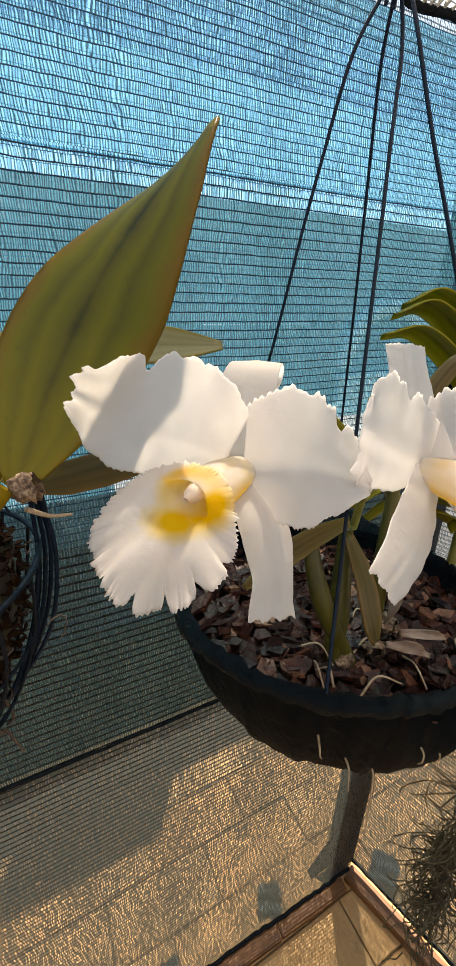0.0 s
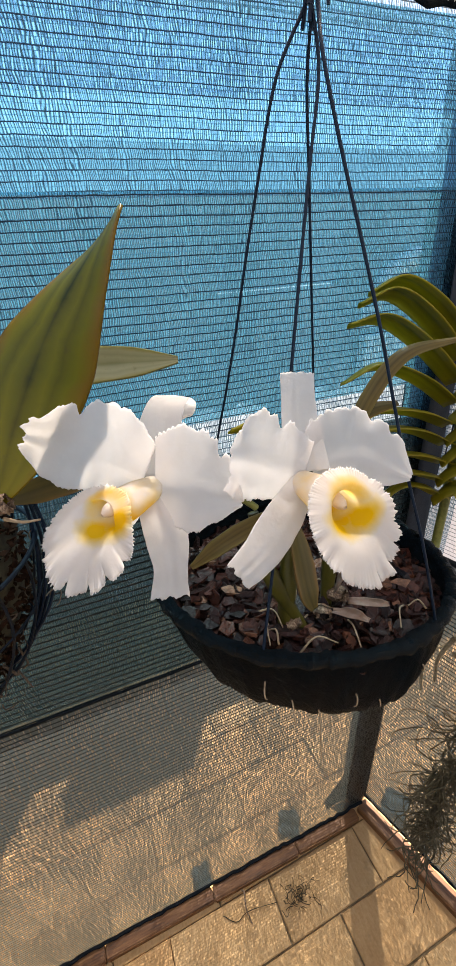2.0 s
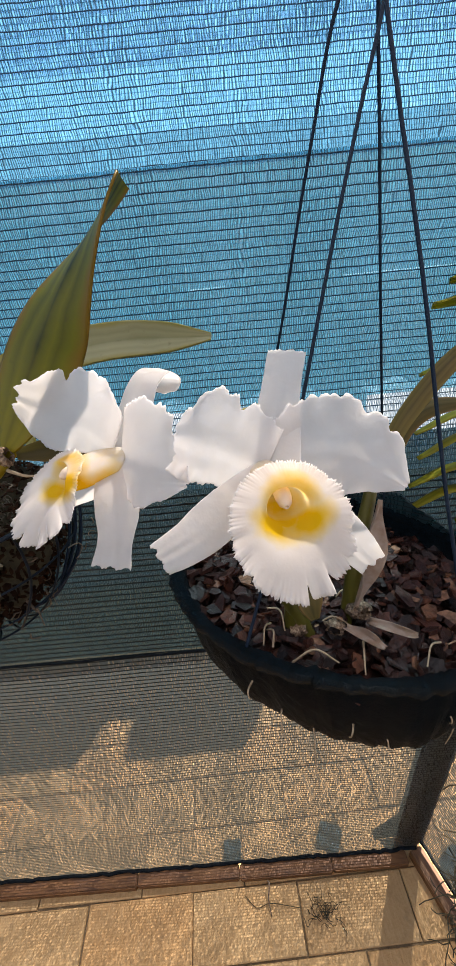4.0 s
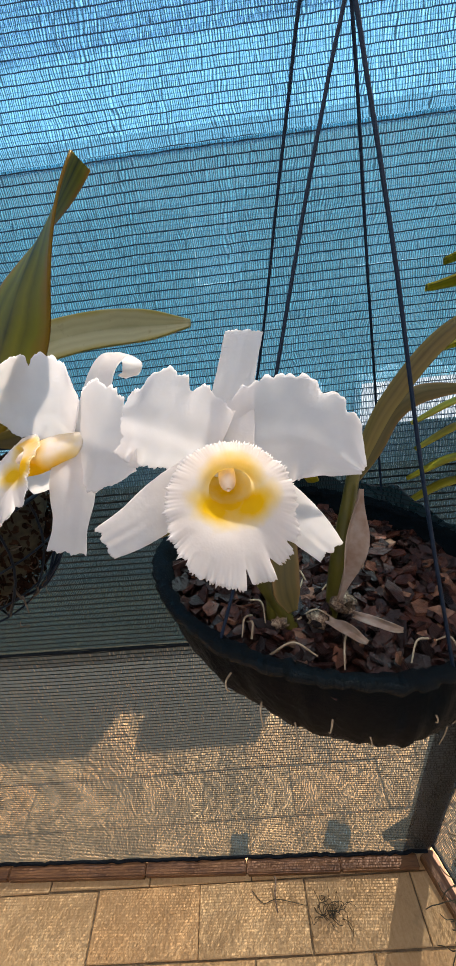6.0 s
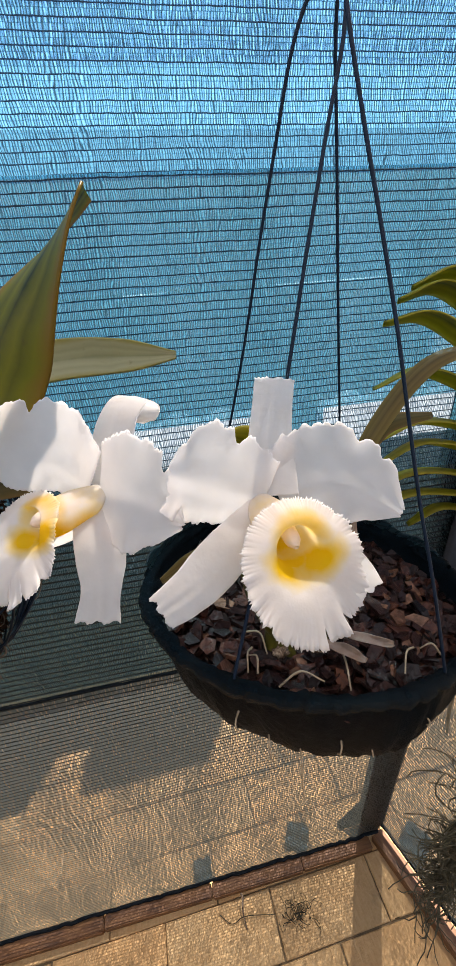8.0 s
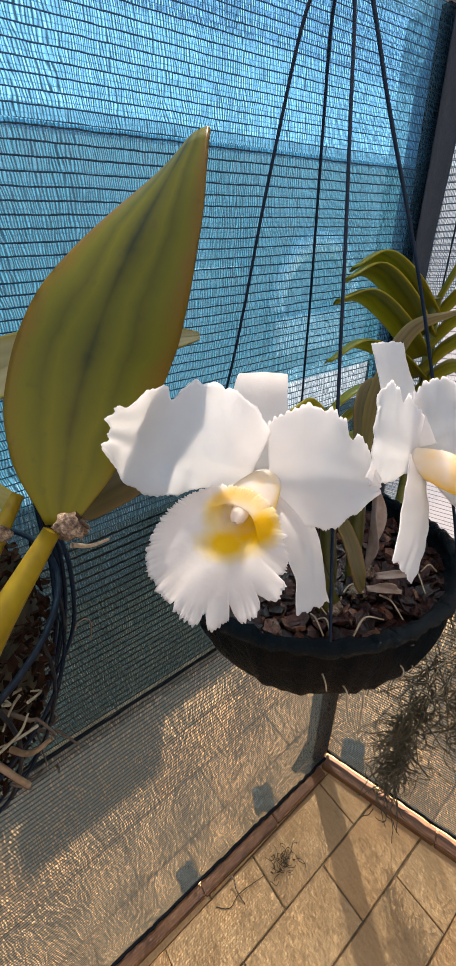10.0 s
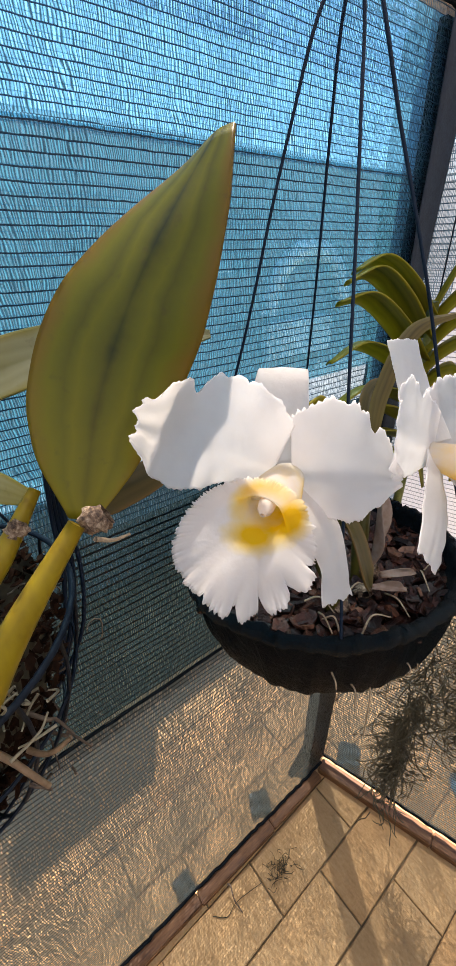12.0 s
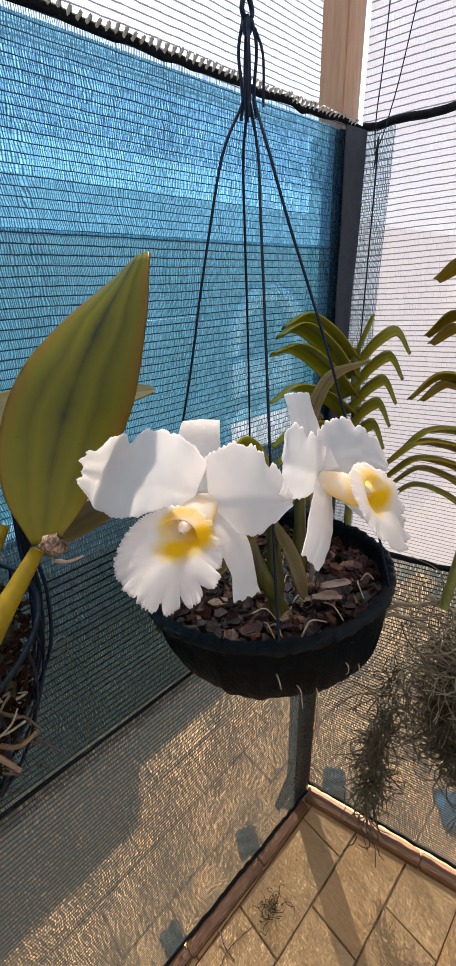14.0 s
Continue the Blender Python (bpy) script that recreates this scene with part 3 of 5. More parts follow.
# ---- orchid flowers ----
def ripple(rng, f):
    """An irregular wave of about f radians a unit."""
    fr, ph, am = rng.uniform(0.45, 1.7, 7) * f, rng.rand(7) * 6.28, rng.uniform(0.5, 1.0, 7)
    return lambda x: float(np.sum(am * np.sin(fr * x + ph))) / 2.1


def soft_profile(values, s):
    """Half widths read smoothly off a few values spread evenly from base to tip."""
    return spline([(v, 0.0, 0.0) for v in values], len(s))[:, 0]


def petal_data(spine, up, down, side, seed, side_tip=None, teeth=0.0, ruffle=0.0, end=0.0, cup=0.0, nick=(), ns=72, nt=44):
    """A petal along a curved line. up, down: half widths on both sides; side: the way 'up' lies at the base (side_tip: at the tip);
    teeth: ragged edge; ruffle: waves towards the edge; end: uneven tip; nick: (place, depth, width) of tears in the upper edge."""
    rng = np.random.RandomState(seed)
    tooth = {1: ripple(rng, 36), -1: ripple(rng, 36)}
    fine = {1: ripple(rng, 120), -1: ripple(rng, 120)}
    wave = {1: ripple(rng, 22), -1: ripple(rng, 22)}
    tip_a, tip_b, fold = ripple(rng, 7), ripple(rng, 24), ripple(rng, 5)
    p = spline(spine, ns)
    tan = np.gradient(p, axis=0)
    tan /= np.linalg.norm(tan, axis=1, keepdims=True)
    s = np.linspace(0, 1, ns)
    wu, wd = soft_profile(up, s), soft_profile(down, s)
    length = float(np.sum(np.linalg.norm(np.diff(p, axis=0), axis=1)))
    a, b = np.array(side, float), np.array(side if side_tip is None else side_tip, float)
    g = np.zeros((ns, nt, 3))
    for i in range(ns):
        e = a + (b - a) * s[i]
        e = e - tan[i] * (e @ tan[i])
        e /= np.linalg.norm(e)
        m = np.cross(tan[i], e)
        for j in range(nt):
            t = -1 + 2 * j / (nt - 1)
            k = 1 if t > 0 else -1
            w = wu[i] if k > 0 else wd[i]
            q = abs(t)
            w *= 1 + q**7 * (0.75 * teeth * tooth[k](s[i]) + 0.55 * teeth * fine[k](s[i]))
            if k > 0:
                for at, depth, wide in nick:
                    w *= 1 - depth * math.exp(-((s[i] - at) / wide) ** 2) * q**4
            far = end * length * s[i] ** 6 * (tip_a(t) + 0.4 * tip_b(t))
            lift = cup * w * q * q + ruffle * length * s[i] ** 0.5 * q**3 * wave[k](s[i]) + 0.35 * ruffle * length * s[i] * fold(t * 1.5) * (1 - q)
            lift -= 0.0006 * math.exp(-((t * 4) ** 2)) * (1 - s[i])
            g[i, j] = p[i] + e * (t / max(q, 1e-6) * q * w) + m * lift + tan[i] * far
    return grid(g)


def lip_data(back, mouth, centre, right, above, size, seed, notches=()):
    """The frilled trumpet: a tube from back to mouth that flares into a broad ragged rim.
    size: how far the rim reaches to the sides, down and up; notches: (angle, depth, width) of tears."""
    rng = np.random.RandomState(seed)
    back, mouth, centre = (np.array(v, float) for v in (back, mouth, centre))
    U = np.array(right, float) / np.linalg.norm(right)
    V = np.array(above, float)
    V = V - U * (V @ U)
    V /= np.linalg.norm(V)
    N = np.cross(U, V)
    ns, nt = 40, 420
    wave, frill, tooth, fleck = ripple(rng, 3.2), ripple(rng, 13), ripple(rng, 60), ripple(rng, 110)
    p, throat = np.zeros((ns, nt, 3)), np.zeros((ns, nt))
    for j in range(nt):
        th = 2 * math.pi * j / nt
        seam = 0.5 - 0.5 * math.cos(th)                       # th = 0 points up; the waves fade out there so that the ring closes
        c, sn = math.sin(th), math.cos(th)
        low, top = max(0.0, -sn), max(0.0, sn)
        rim = (size[0] * c * c + size[1] * low * low + size[2] * top * top) * (1 + 0.035 * wave(th) * seam)
        cut = sum(d * math.exp(-((th - a0) / w) ** 2) for a0, d, w in notches)
        way = U * c + V * sn
        ring = [back + way * 0.0090, back + (mouth - back) * 0.55 + way * 0.0120, mouth + way * (0.0105 + 0.0008 * low),
                mouth + (centre - mouth) * 0.70 + way * rim * 0.55, centre + way * rim - N * (0.003 + 0.004 * top)]
        line = spline(ring, ns)
        for i in range(ns):
            s = i / (ns - 1)
            k = max(0.0, s - 0.66) / 0.34
            rag = k**9 * (0.0005 * tooth(th) + 0.0006 * fleck(th)) - k**3 * cut * rim + k**3 * 0.0010 * frill(th) * seam
            up = (k**4 * 0.0013 * frill(th) + k**9 * 0.0006 * tooth(th)) * (0.4 + 0.6 * seam) + max(0.0, s - 0.45) * 0.005 * wave(th + 1.0) * seam
            p[i, j] = line[i] + way * rag + N * up
            d = p[i, j] - mouth
            ru, rv = float(d @ U), float(d @ V)
            lobes = math.exp(-((rv + 0.011 - 0.30 * abs(ru)) / 0.0080) ** 2) * (0.55 + 0.45 * math.exp(-((abs(ru) - 0.010) / 0.007) ** 2)) * math.exp(-((ru / 0.021) ** 4))
            halo = math.exp(-((math.hypot(ru, rv - 0.001) - 0.0105) / 0.0055) ** 2) * 0.75
            inner = 0.62 * math.exp(-((s - 0.16) / 0.16) ** 2) + 0.22 * max(0.0, 1 - s / 0.55) + 0.80 * (0.4 + 0.6 * low) * math.exp(-((s - 0.42) / 0.12) ** 2)
            throat[i, j] = max(lobes * 1.05, halo * (0.5 + 0.5 * low + 0.3 * top), inner * (0.35 + 0.65 * low))
    v, f = grid(p, True)
    return v, f, throat


def orchid_flower(heart, petals, lip, column, stalk, label):
    """A flower whose parts are laid out in the world's axes round its heart."""
    ob = thing("orchid_flower", label, "orchid flower", "white orchid flowers", at=pose(*heart))
    h = np.array(heart)
    local = lambda pts: [tuple(np.array(q) - h) for q in pts]
    for name, lab, args in petals:
        v, f = petal_data(**dict(args, spine=local(args["spine"])))
        thick(part(name, mesh_of(name, v, f, M_PETAL), ob, lab), 0.0007)
    b, m, c = local([lip["back"], lip["mouth"], lip["centre"]])
    v, f, throat = lip_data(**dict(lip, back=b, mouth=m, centre=c))
    thick(part("lip", mesh_of("lip", v, f, M_LIP, attrs=[("throat", throat)]), ob, "frilled white lip with a deep yellow throat"), 0.0006)
    pts = spline(local(column), 12)
    radii = np.interp(np.linspace(0, 1, 12), (0, 0.5, 0.8, 0.93, 1.0), (0.0030, 0.0040, 0.0041, 0.0032, 0.0012))
    part("column", mesh_of("column", *tube_data(pts, radii, 12), M_COLUMN), ob, "cream waxy column")
    part("stalk", mesh_of("stalk", *tube_data(spline(local(stalk), 18), 0.0030, 8), M_STRAP_STEM), ob, "green flower stalk")
    return ob


M_STRAP_STEM = plain("green_stalk", [(0.3, (0.10, 0.12, 0.02)), (0.7, (0.24, 0.24, 0.06))], 60, 0.45).m

flower_2 = orchid_flower(
    (-0.412, -0.264, 1.461),
    [("dorsal_sepal", "straight narrow upper sepal", dict(spine=[(-0.411, -0.262, 1.464), (-0.407, -0.247, 1.483), (-0.402, -0.234, 1.499), (-0.3965, -0.2225, 1.5145)],
        up=(0.014, 0.013, 0.0115, 0.0110, 0.0112), down=(0.014, 0.013, 0.0115, 0.0108, 0.0108), side=(0.88, -0.44, -0.2), cup=0.10, teeth=0.010, ruffle=0.004, end=0.010, seed=1)),
     ("petal", "broad ruffled petal with a torn edge", dict(spine=[(-0.416, -0.263, 1.462), (-0.433, -0.261, 1.471), (-0.449, -0.261, 1.479), (-0.462, -0.264, 1.485)],
        up=(0.022, 0.027, 0.031, 0.027, 0.014), down=(0.010, 0.018, 0.021, 0.022, 0.018), side=(0.05, 0.2, 0.97), cup=0.06, teeth=0.045, ruffle=0.022, end=0.030, nick=((0.42, 0.25, 0.05), (0.86, 0.22, 0.06)), seed=2)),
     ("petal", "broad ruffled petal with a pointed tip", dict(spine=[(-0.407, -0.262, 1.462), (-0.386, -0.261, 1.465), (-0.366, -0.265, 1.462), (-0.345, -0.279, 1.450)],
        up=(0.024, 0.031, 0.033, 0.025, 0.003), down=(0.010, 0.019, 0.023, 0.018, 0.002), side=(0.2, 0.5, 0.82), cup=0.05, teeth=0.035, ruffle=0.018, end=0.006, nick=((0.62, 0.20, 0.04), (0.75, 0.16, 0.03)), seed=3)),
     ("lateral_sepal", "narrow lower sepal", dict(spine=[(-0.418, -0.268, 1.458), (-0.439, -0.282, 1.450), (-0.458, -0.292, 1.441), (-0.4755, -0.2985, 1.4355)],
        up=(0.010, 0.012, 0.0125, 0.0105, 0.0085), down=(0.010, 0.012, 0.0125, 0.0110, 0.0090), side=(-0.22, 0.5, 0.83), cup=0.12, teeth=0.008, ruffle=0.006, end=0.012, seed=4)),
     ("lateral_sepal", "narrow lower sepal", dict(spine=[(-0.406, -0.270, 1.456), (-0.388, -0.279, 1.438), (-0.375, -0.285, 1.424), (-0.3625, -0.2885, 1.4085)],
        up=(0.009, 0.011, 0.0115, 0.0105, 0.0080), down=(0.009, 0.011, 0.0115, 0.0105, 0.0080), side=(0.72, 0.1, 0.65), cup=0.10, teeth=0.008, ruffle=0.006, end=0.010, seed=5))],
    dict(back=(-0.417, -0.268, 1.459), mouth=(-0.411, -0.296, 1.457), centre=(-0.4105, -0.309, 1.458), right=(0.056, 0.006, -0.005), above=(0.002, 0.040, 0.052),
         size=(0.0285, 0.0385, 0.0285), notches=((2.62, 0.22, 0.05), (3.02, 0.24, 0.030), (2.25, 0.12, 0.04), (3.9, 0.08, 0.05)), seed=11),
    [(-0.415, -0.266, 1.461), (-0.413, -0.282, 1.4615), (-0.412, -0.2995, 1.4590)],
    [(-0.412, -0.258, 1.458), (-0.408, -0.240, 1.448), (-0.400, -0.215, 1.425), (-0.385, -0.195, 1.385)],
    "fully open white orchid flower with frilled lip and yellow throat")

flower_1 = orchid_flower(
    (-0.503, -0.230, 1.465),
    [("dorsal_sepal", "upper sepal curling back at the tip", dict(spine=[(-0.500, -0.228, 1.468), (-0.490, -0.213, 1.489), (-0.482, -0.206, 1.503), (-0.474, -0.199, 1.5065), (-0.468, -0.194, 1.500), (-0.470, -0.196, 1.493), (-0.475, -0.200, 1.492)],
        up=(0.015, 0.0155, 0.0140, 0.0130, 0.0115, 0.0095, 0.006), down=(0.015, 0.0155, 0.0140, 0.0130, 0.0115, 0.0095, 0.006), side=(0.70, -0.71, 0.0), cup=0.06, teeth=0.010, ruffle=0.004, end=0.0, seed=21)),
     ("petal", "broad ruffled petal bent forward", dict(spine=[(-0.505, -0.226, 1.467), (-0.523, -0.208, 1.478), (-0.545, -0.200, 1.487), (-0.565, -0.200, 1.499)],
        up=(0.024, 0.034, 0.032, 0.026, 0.012), down=(0.010, 0.018, 0.025, 0.022, 0.008), side=(0.25, 0.12, 0.96), cup=-0.05, teeth=0.038, ruffle=0.022, end=0.020, nick=((0.60, 0.30, 0.05), (0.93, 0.25, 0.05)), seed=22)),
     ("petal", "broad smooth petal with scalloped edge", dict(spine=[(-0.500, -0.233, 1.465), (-0.487, -0.249, 1.467), (-0.473, -0.260, 1.465), (-0.459, -0.270, 1.461)],
        up=(0.028, 0.035, 0.033, 0.022, 0.003), down=(0.012, 0.022, 0.024, 0.017, 0.003), side=(0.05, 0.55, 0.83), cup=0.05, teeth=0.045, ruffle=0.026, end=0.014, nick=((0.66, 0.20, 0.04),), seed=23)),
     ("lateral_sepal", "narrow lower sepal", dict(spine=[(-0.503, -0.238, 1.461), (-0.502, -0.255, 1.449), (-0.504, -0.267, 1.433), (-0.509, -0.2765, 1.4155)],
        up=(0.010, 0.0125, 0.0125, 0.0100, 0.0115), down=(0.010, 0.0125, 0.0120, 0.0095, 0.0110), side=(0.92, -0.13, -0.38), cup=-0.08, teeth=0.008, ruffle=0.006, end=0.012, seed=24)),
     ("lateral_sepal", "narrow lower sepal half hidden by the lip", dict(spine=[(-0.507, -0.232, 1.461), (-0.520, -0.230, 1.450), (-0.535, -0.226, 1.441), (-0.551, -0.222, 1.433)],
        up=(0.009, 0.011, 0.0115, 0.0105, 0.0080), down=(0.009, 0.011, 0.0115, 0.0105, 0.0080), side=(0.6, -0.2, 0.75), cup=0.10, teeth=0.008, ruffle=0.006, end=0.010, seed=25))],
    dict(back=(-0.504, -0.233, 1.462), mouth=(-0.530, -0.2450, 1.4605), centre=(-0.5455, -0.2465, 1.4545), right=(0.054, -0.031, 0.023), above=(0.038, 0.026, 0.046),
         size=(0.0315, 0.0345, 0.0280), notches=((3.25, 0.30, 0.040), (3.62, 0.20, 0.05), (2.75, 0.20, 0.05), (2.35, 0.12, 0.04), (4.1, 0.14, 0.05)), seed=31),
    [(-0.506, -0.233, 1.463), (-0.520, -0.240, 1.4640), (-0.5335, -0.2475, 1.4615)],
    [(-0.500, -0.226, 1.460), (-0.490, -0.212, 1.450), (-0.455, -0.198, 1.440), (-0.415, -0.192, 1.400)],
    "open white orchid flower with yellow throat and torn lip edge")


# ---- leaves and stems ----
def blade_data(spine, left, right, side, fold=0.2, n=40, nt=12, twist=0.0, wave=0.0, seed=0):
    """A leaf: a line with half widths on both sides; side: the way its right edge lies; fold: how far the halves rise."""
    rng = np.random.RandomState(seed)
    ph = rng.rand(3) * 6.28
    p = spline(spine, n)
    t = np.gradient(p, axis=0)
    t /= np.linalg.norm(t, axis=1, keepdims=True)
    s = np.linspace(0, 1, n)
    wl = np.interp(s, np.linspace(0, 1, len(left)), left)
    wr = np.interp(s, np.linspace(0, 1, len(right)), right)
    for _ in range(2):
        wl[1:-1], wr[1:-1] = (wl[:-2] + 2 * wl[1:-1] + wl[2:]) / 4, (wr[:-2] + 2 * wr[1:-1] + wr[2:]) / 4
    g, across, along = np.zeros((n, 2 * nt + 1, 3)), np.zeros((n, 2 * nt + 1)), np.zeros((n, 2 * nt + 1))
    for i in range(n):
        e = np.asarray(side, float)
        e = e - t[i] * (e @ t[i])
        e /= np.linalg.norm(e)
        m = np.cross(t[i], e)
        tw = twist * s[i] ** 3
        c, sn = math.cos(tw), math.sin(tw)
        e, m = c * e + sn * m, c * m - sn * e
        for j in range(2 * nt + 1):
            q = (j - nt) / nt
            w = wr[i] if q > 0 else wl[i]
            g[i, j] = p[i] + e * q * w + m * (fold * w * (abs(q) ** 1.4) + wave * math.sin(9 * s[i] + ph[0] + q) * abs(q))
            across[i, j], along[i, j] = abs(q), s[i]
    v, f = grid(g)
    return v, f, across, along


def blade(name, mat, thickness, label="", parent=None, **kw):
    v, f, a, l = blade_data(**kw)
    ob = part(name, mesh_of(name, v, f, mat, attrs=[("across", a), ("along", l)]), parent, label)
    return thick(ob, thickness)


def bulb(points, radii, parent, label="", mat=None):
    p = spline(points, 24)
    r = np.interp(np.linspace(0, 1, 24), np.linspace(0, 1, len(radii)), radii)
    return part("pseudobulb", mesh_of("pseudobulb", *tube_data(p, r, 14), mat or M_BULB), parent, label)


left_orchid = thing("orchid_plant", "orchid plant with one large upright olive leaf and yellow pseudobulbs", "orchid plant")
blade("leaf", M_LEAF, 0.0016, "broad olive-green leaf with a reddish margin", left_orchid,
      spine=[(-0.594, -0.190, 1.456), (-0.568, -0.170, 1.503), (-0.532, -0.162, 1.556), (-0.482, -0.156, 1.611)],
      left=(0.006, 0.023, 0.032, 0.035, 0.035, 0.031, 0.026, 0.015), right=(0.006, 0.021, 0.030, 0.036, 0.037, 0.033, 0.026, 0.013),
      side=(0.86, -0.42, -0.12), fold=0.14, wave=0.001, seed=1, twist=-1.15)
blade("leaf", M_LEAF2, 0.0025, "pale grey-green leaf lying level", left_orchid,
      spine=[(-0.68, -0.070, 1.478), (-0.60, -0.052, 1.497), (-0.53, -0.050, 1.506), (-0.437, -0.080, 1.506)],
      left=(0.006, 0.014, 0.017, 0.018, 0.018, 0.0175, 0.0165, 0.0135, 0.003), right=(0.006, 0.014, 0.017, 0.018, 0.018, 0.0175, 0.0165, 0.0135, 0.003), side=(0.0, -0.35, -0.94), fold=-0.25, seed=2)
blade("leaf", M_LEAF2, 0.0016, "pale streaked leaf", left_orchid,
      spine=[(-0.602, -0.125, 1.438), (-0.625, -0.105, 1.447), (-0.66, -0.095, 1.445), (-0.72, -0.09, 1.435)],
      left=(0.004, 0.010, 0.013, 0.010, 0.002), right=(0.004, 0.010, 0.013, 0.010, 0.002), side=(0.1, -0.5, -0.85), fold=-0.1, seed=3)
bulb([(-0.692, -0.182, 1.340), (-0.667, -0.202, 1.378), (-0.638, -0.203, 1.420), (-0.598, -0.195, 1.458)], (0.0060, 0.0076, 0.0070, 0.0040), left_orchid, "ribbed yellow pseudobulb")
bulb([(-0.690, -0.178, 1.392), (-0.653, -0.165, 1.414), (-0.630, -0.150, 1.425), (-0.602, -0.135, 1.450)], (0.0056, 0.0070, 0.0062, 0.0034), left_orchid, "yellow-green pseudobulb")


def sheath(at, size, seed, parent):
    """A dry ragged sheath round a leaf's foot."""
    rng = np.random.RandomState(seed)
    p = np.zeros((8, 18, 3))
    for i in range(8):
        for j in range(18):
            th = 2 * math.pi * j / 18
            r = size * (0.55 + 0.5 * math.sin(math.pi * (i + 1) / 9)) * (1 + 0.22 * rng.normal())
            p[i, j] = (r * math.cos(th), 0.7 * r * math.sin(th), size * 1.9 * (i / 7 - 0.5))
    return part("sheath", mesh_of("sheath", *grid(p, True), M_SHEATH), parent, "torn dry brown sheath", at=at)


sheath(pose(-0.590, -0.196, 1.457, 0, 65, -25), 0.0066, 1, left_orchid)
sheath(pose(-0.618, -0.146, 1.436, 0, 50, 20), 0.0055, 2, left_orchid)


def root(points, r0, r1, parent=None, mat=None, name="root", label=""):
    p = spline(points, 10 * len(points))
    return part(name, mesh_of(name, *tube_data(p, np.linspace(r0, r1, len(p)), 7), mat or M_ROOT), parent, label)


root([(-0.592, -0.196, 1.447), (-0.583, -0.193, 1.440), (-0.573, -0.190, 1.437)], 0.0014, 0.0007, left_orchid, label="short pale root tip")


# ---- baskets ----
def chips(rng, count, place, size):
    """Flat broken pieces of bark lying at odd angles, one mesh."""
    out = []
    for _ in range(count):
        c, tilt = place(rng)
        L, W, T = size * rng.uniform(0.7, 1.7), size * rng.uniform(0.4, 0.9), size * rng.uniform(0.09, 0.24)
        n = 5
        top = []
        for k in range(n):
            a = 2 * math.pi * (k + rng.uniform(-0.25, 0.25)) / n
            top.append((L * 0.5 * math.cos(a), W * 0.5 * math.sin(a)))
        m = Euler((rng.normal(0, tilt), rng.normal(0, tilt), rng.uniform(0, 6.28))).to_matrix()
        v = [np.array(m @ Vector((x, y, T * 0.5 + rng.normal(0, T * 0.2)))) + c for x, y in top]
        v += [np.array(m @ Vector((x * 0.9, y * 0.9, -T * 0.5))) + c for x, y in top]
        f = [tuple(range(n)), tuple(range(2 * n - 1, n - 1, -1))] + [(k, n + k, n + (k + 1) % n, (k + 1) % n) for k in range(n)]
        out.append((np.array(v), f))
    return join(out)


BC, BRX, BRY, BTX, BTY = np.array([-0.3238, -0.1370, 1.2640]), 0.1740, 0.1370, -0.0259, -0.0036
basket = thing("hanging_basket", "round hanging basket lined with dark blue-green shade cloth", "hanging basket")


def rim_point(a, k=1.0, dz=0.0):
    x, y = math.cos(a), math.sin(a)
    back = 0.022 * max(0.0, math.sin(a - 0.25)) ** 2
    return np.array([BC[0] + BRX * k * x, BC[1] + BRY * k * y, BC[2] + BTX * x + BTY * y + dz + back * 0.6])


def bowl(k_in, depth, seed, rows=22, cols=220):
    rng = np.random.RandomState(seed)
    ph = rng.rand(8) * 6.28
    p = np.zeros((rows, cols, 3))
    for j in range(cols):
        a = 2 * math.pi * j / cols
        wob = 1 + 0.012 * math.sin(5 * a + ph[0]) + 0.008 * math.sin(11 * a + ph[1])
        for i in range(rows):
            s = i / (rows - 1)
            fold_ = 0.006 * math.sin(29 * a + 3 * math.sin(4 * a) + ph[3]) + 0.005 * math.sin(47 * a + 5 * s + ph[4])
            r = k_in * math.cos(s * math.pi / 2) ** 0.22 * wob * (1 + fold_ * min(1, 4 * s))
            z = -depth * math.sin(s * math.pi / 2) ** 1.15
            q = rim_point(a, r)
            q[0] += 0.020 * s
            tilt = 1 - s
            q[2] = BC[2] + (q[2] - BC[2]) * tilt + z + 0.0022 * math.sin(23 * a + 9 * s + ph[2]) * (1 - s) + 0.0012 * rng.normal() * (s > 0.05)
            q[2] -= 0.25 * (q[0] - BC[0]) * s
            p[i, j] = q
    return grid(p, True)


shell = part("shell", mesh_of("shell", *bowl(1.0, 0.138, 1), M_SHELL), basket, "dark shade cloth stretched over the bowl")
thick(shell, 0.003)
rng = np.random.RandomState(12)
rim_pts = np.array([rim_point(a) + rng.normal(0, 0.0009, 3) for a in np.linspace(0, 2 * math.pi, 240)])
part("rim", mesh_of("rim", *tube_data(rim_pts, 0.0070 + 0.0007 * np.sin(np.linspace(0, 290, 240)) + 0.0010 * np.sin(np.linspace(0, 71, 240)) * np.sin(np.linspace(0, 23, 240)), 10, False), M_CLOTH), shell, "rolled glossy cloth rim")
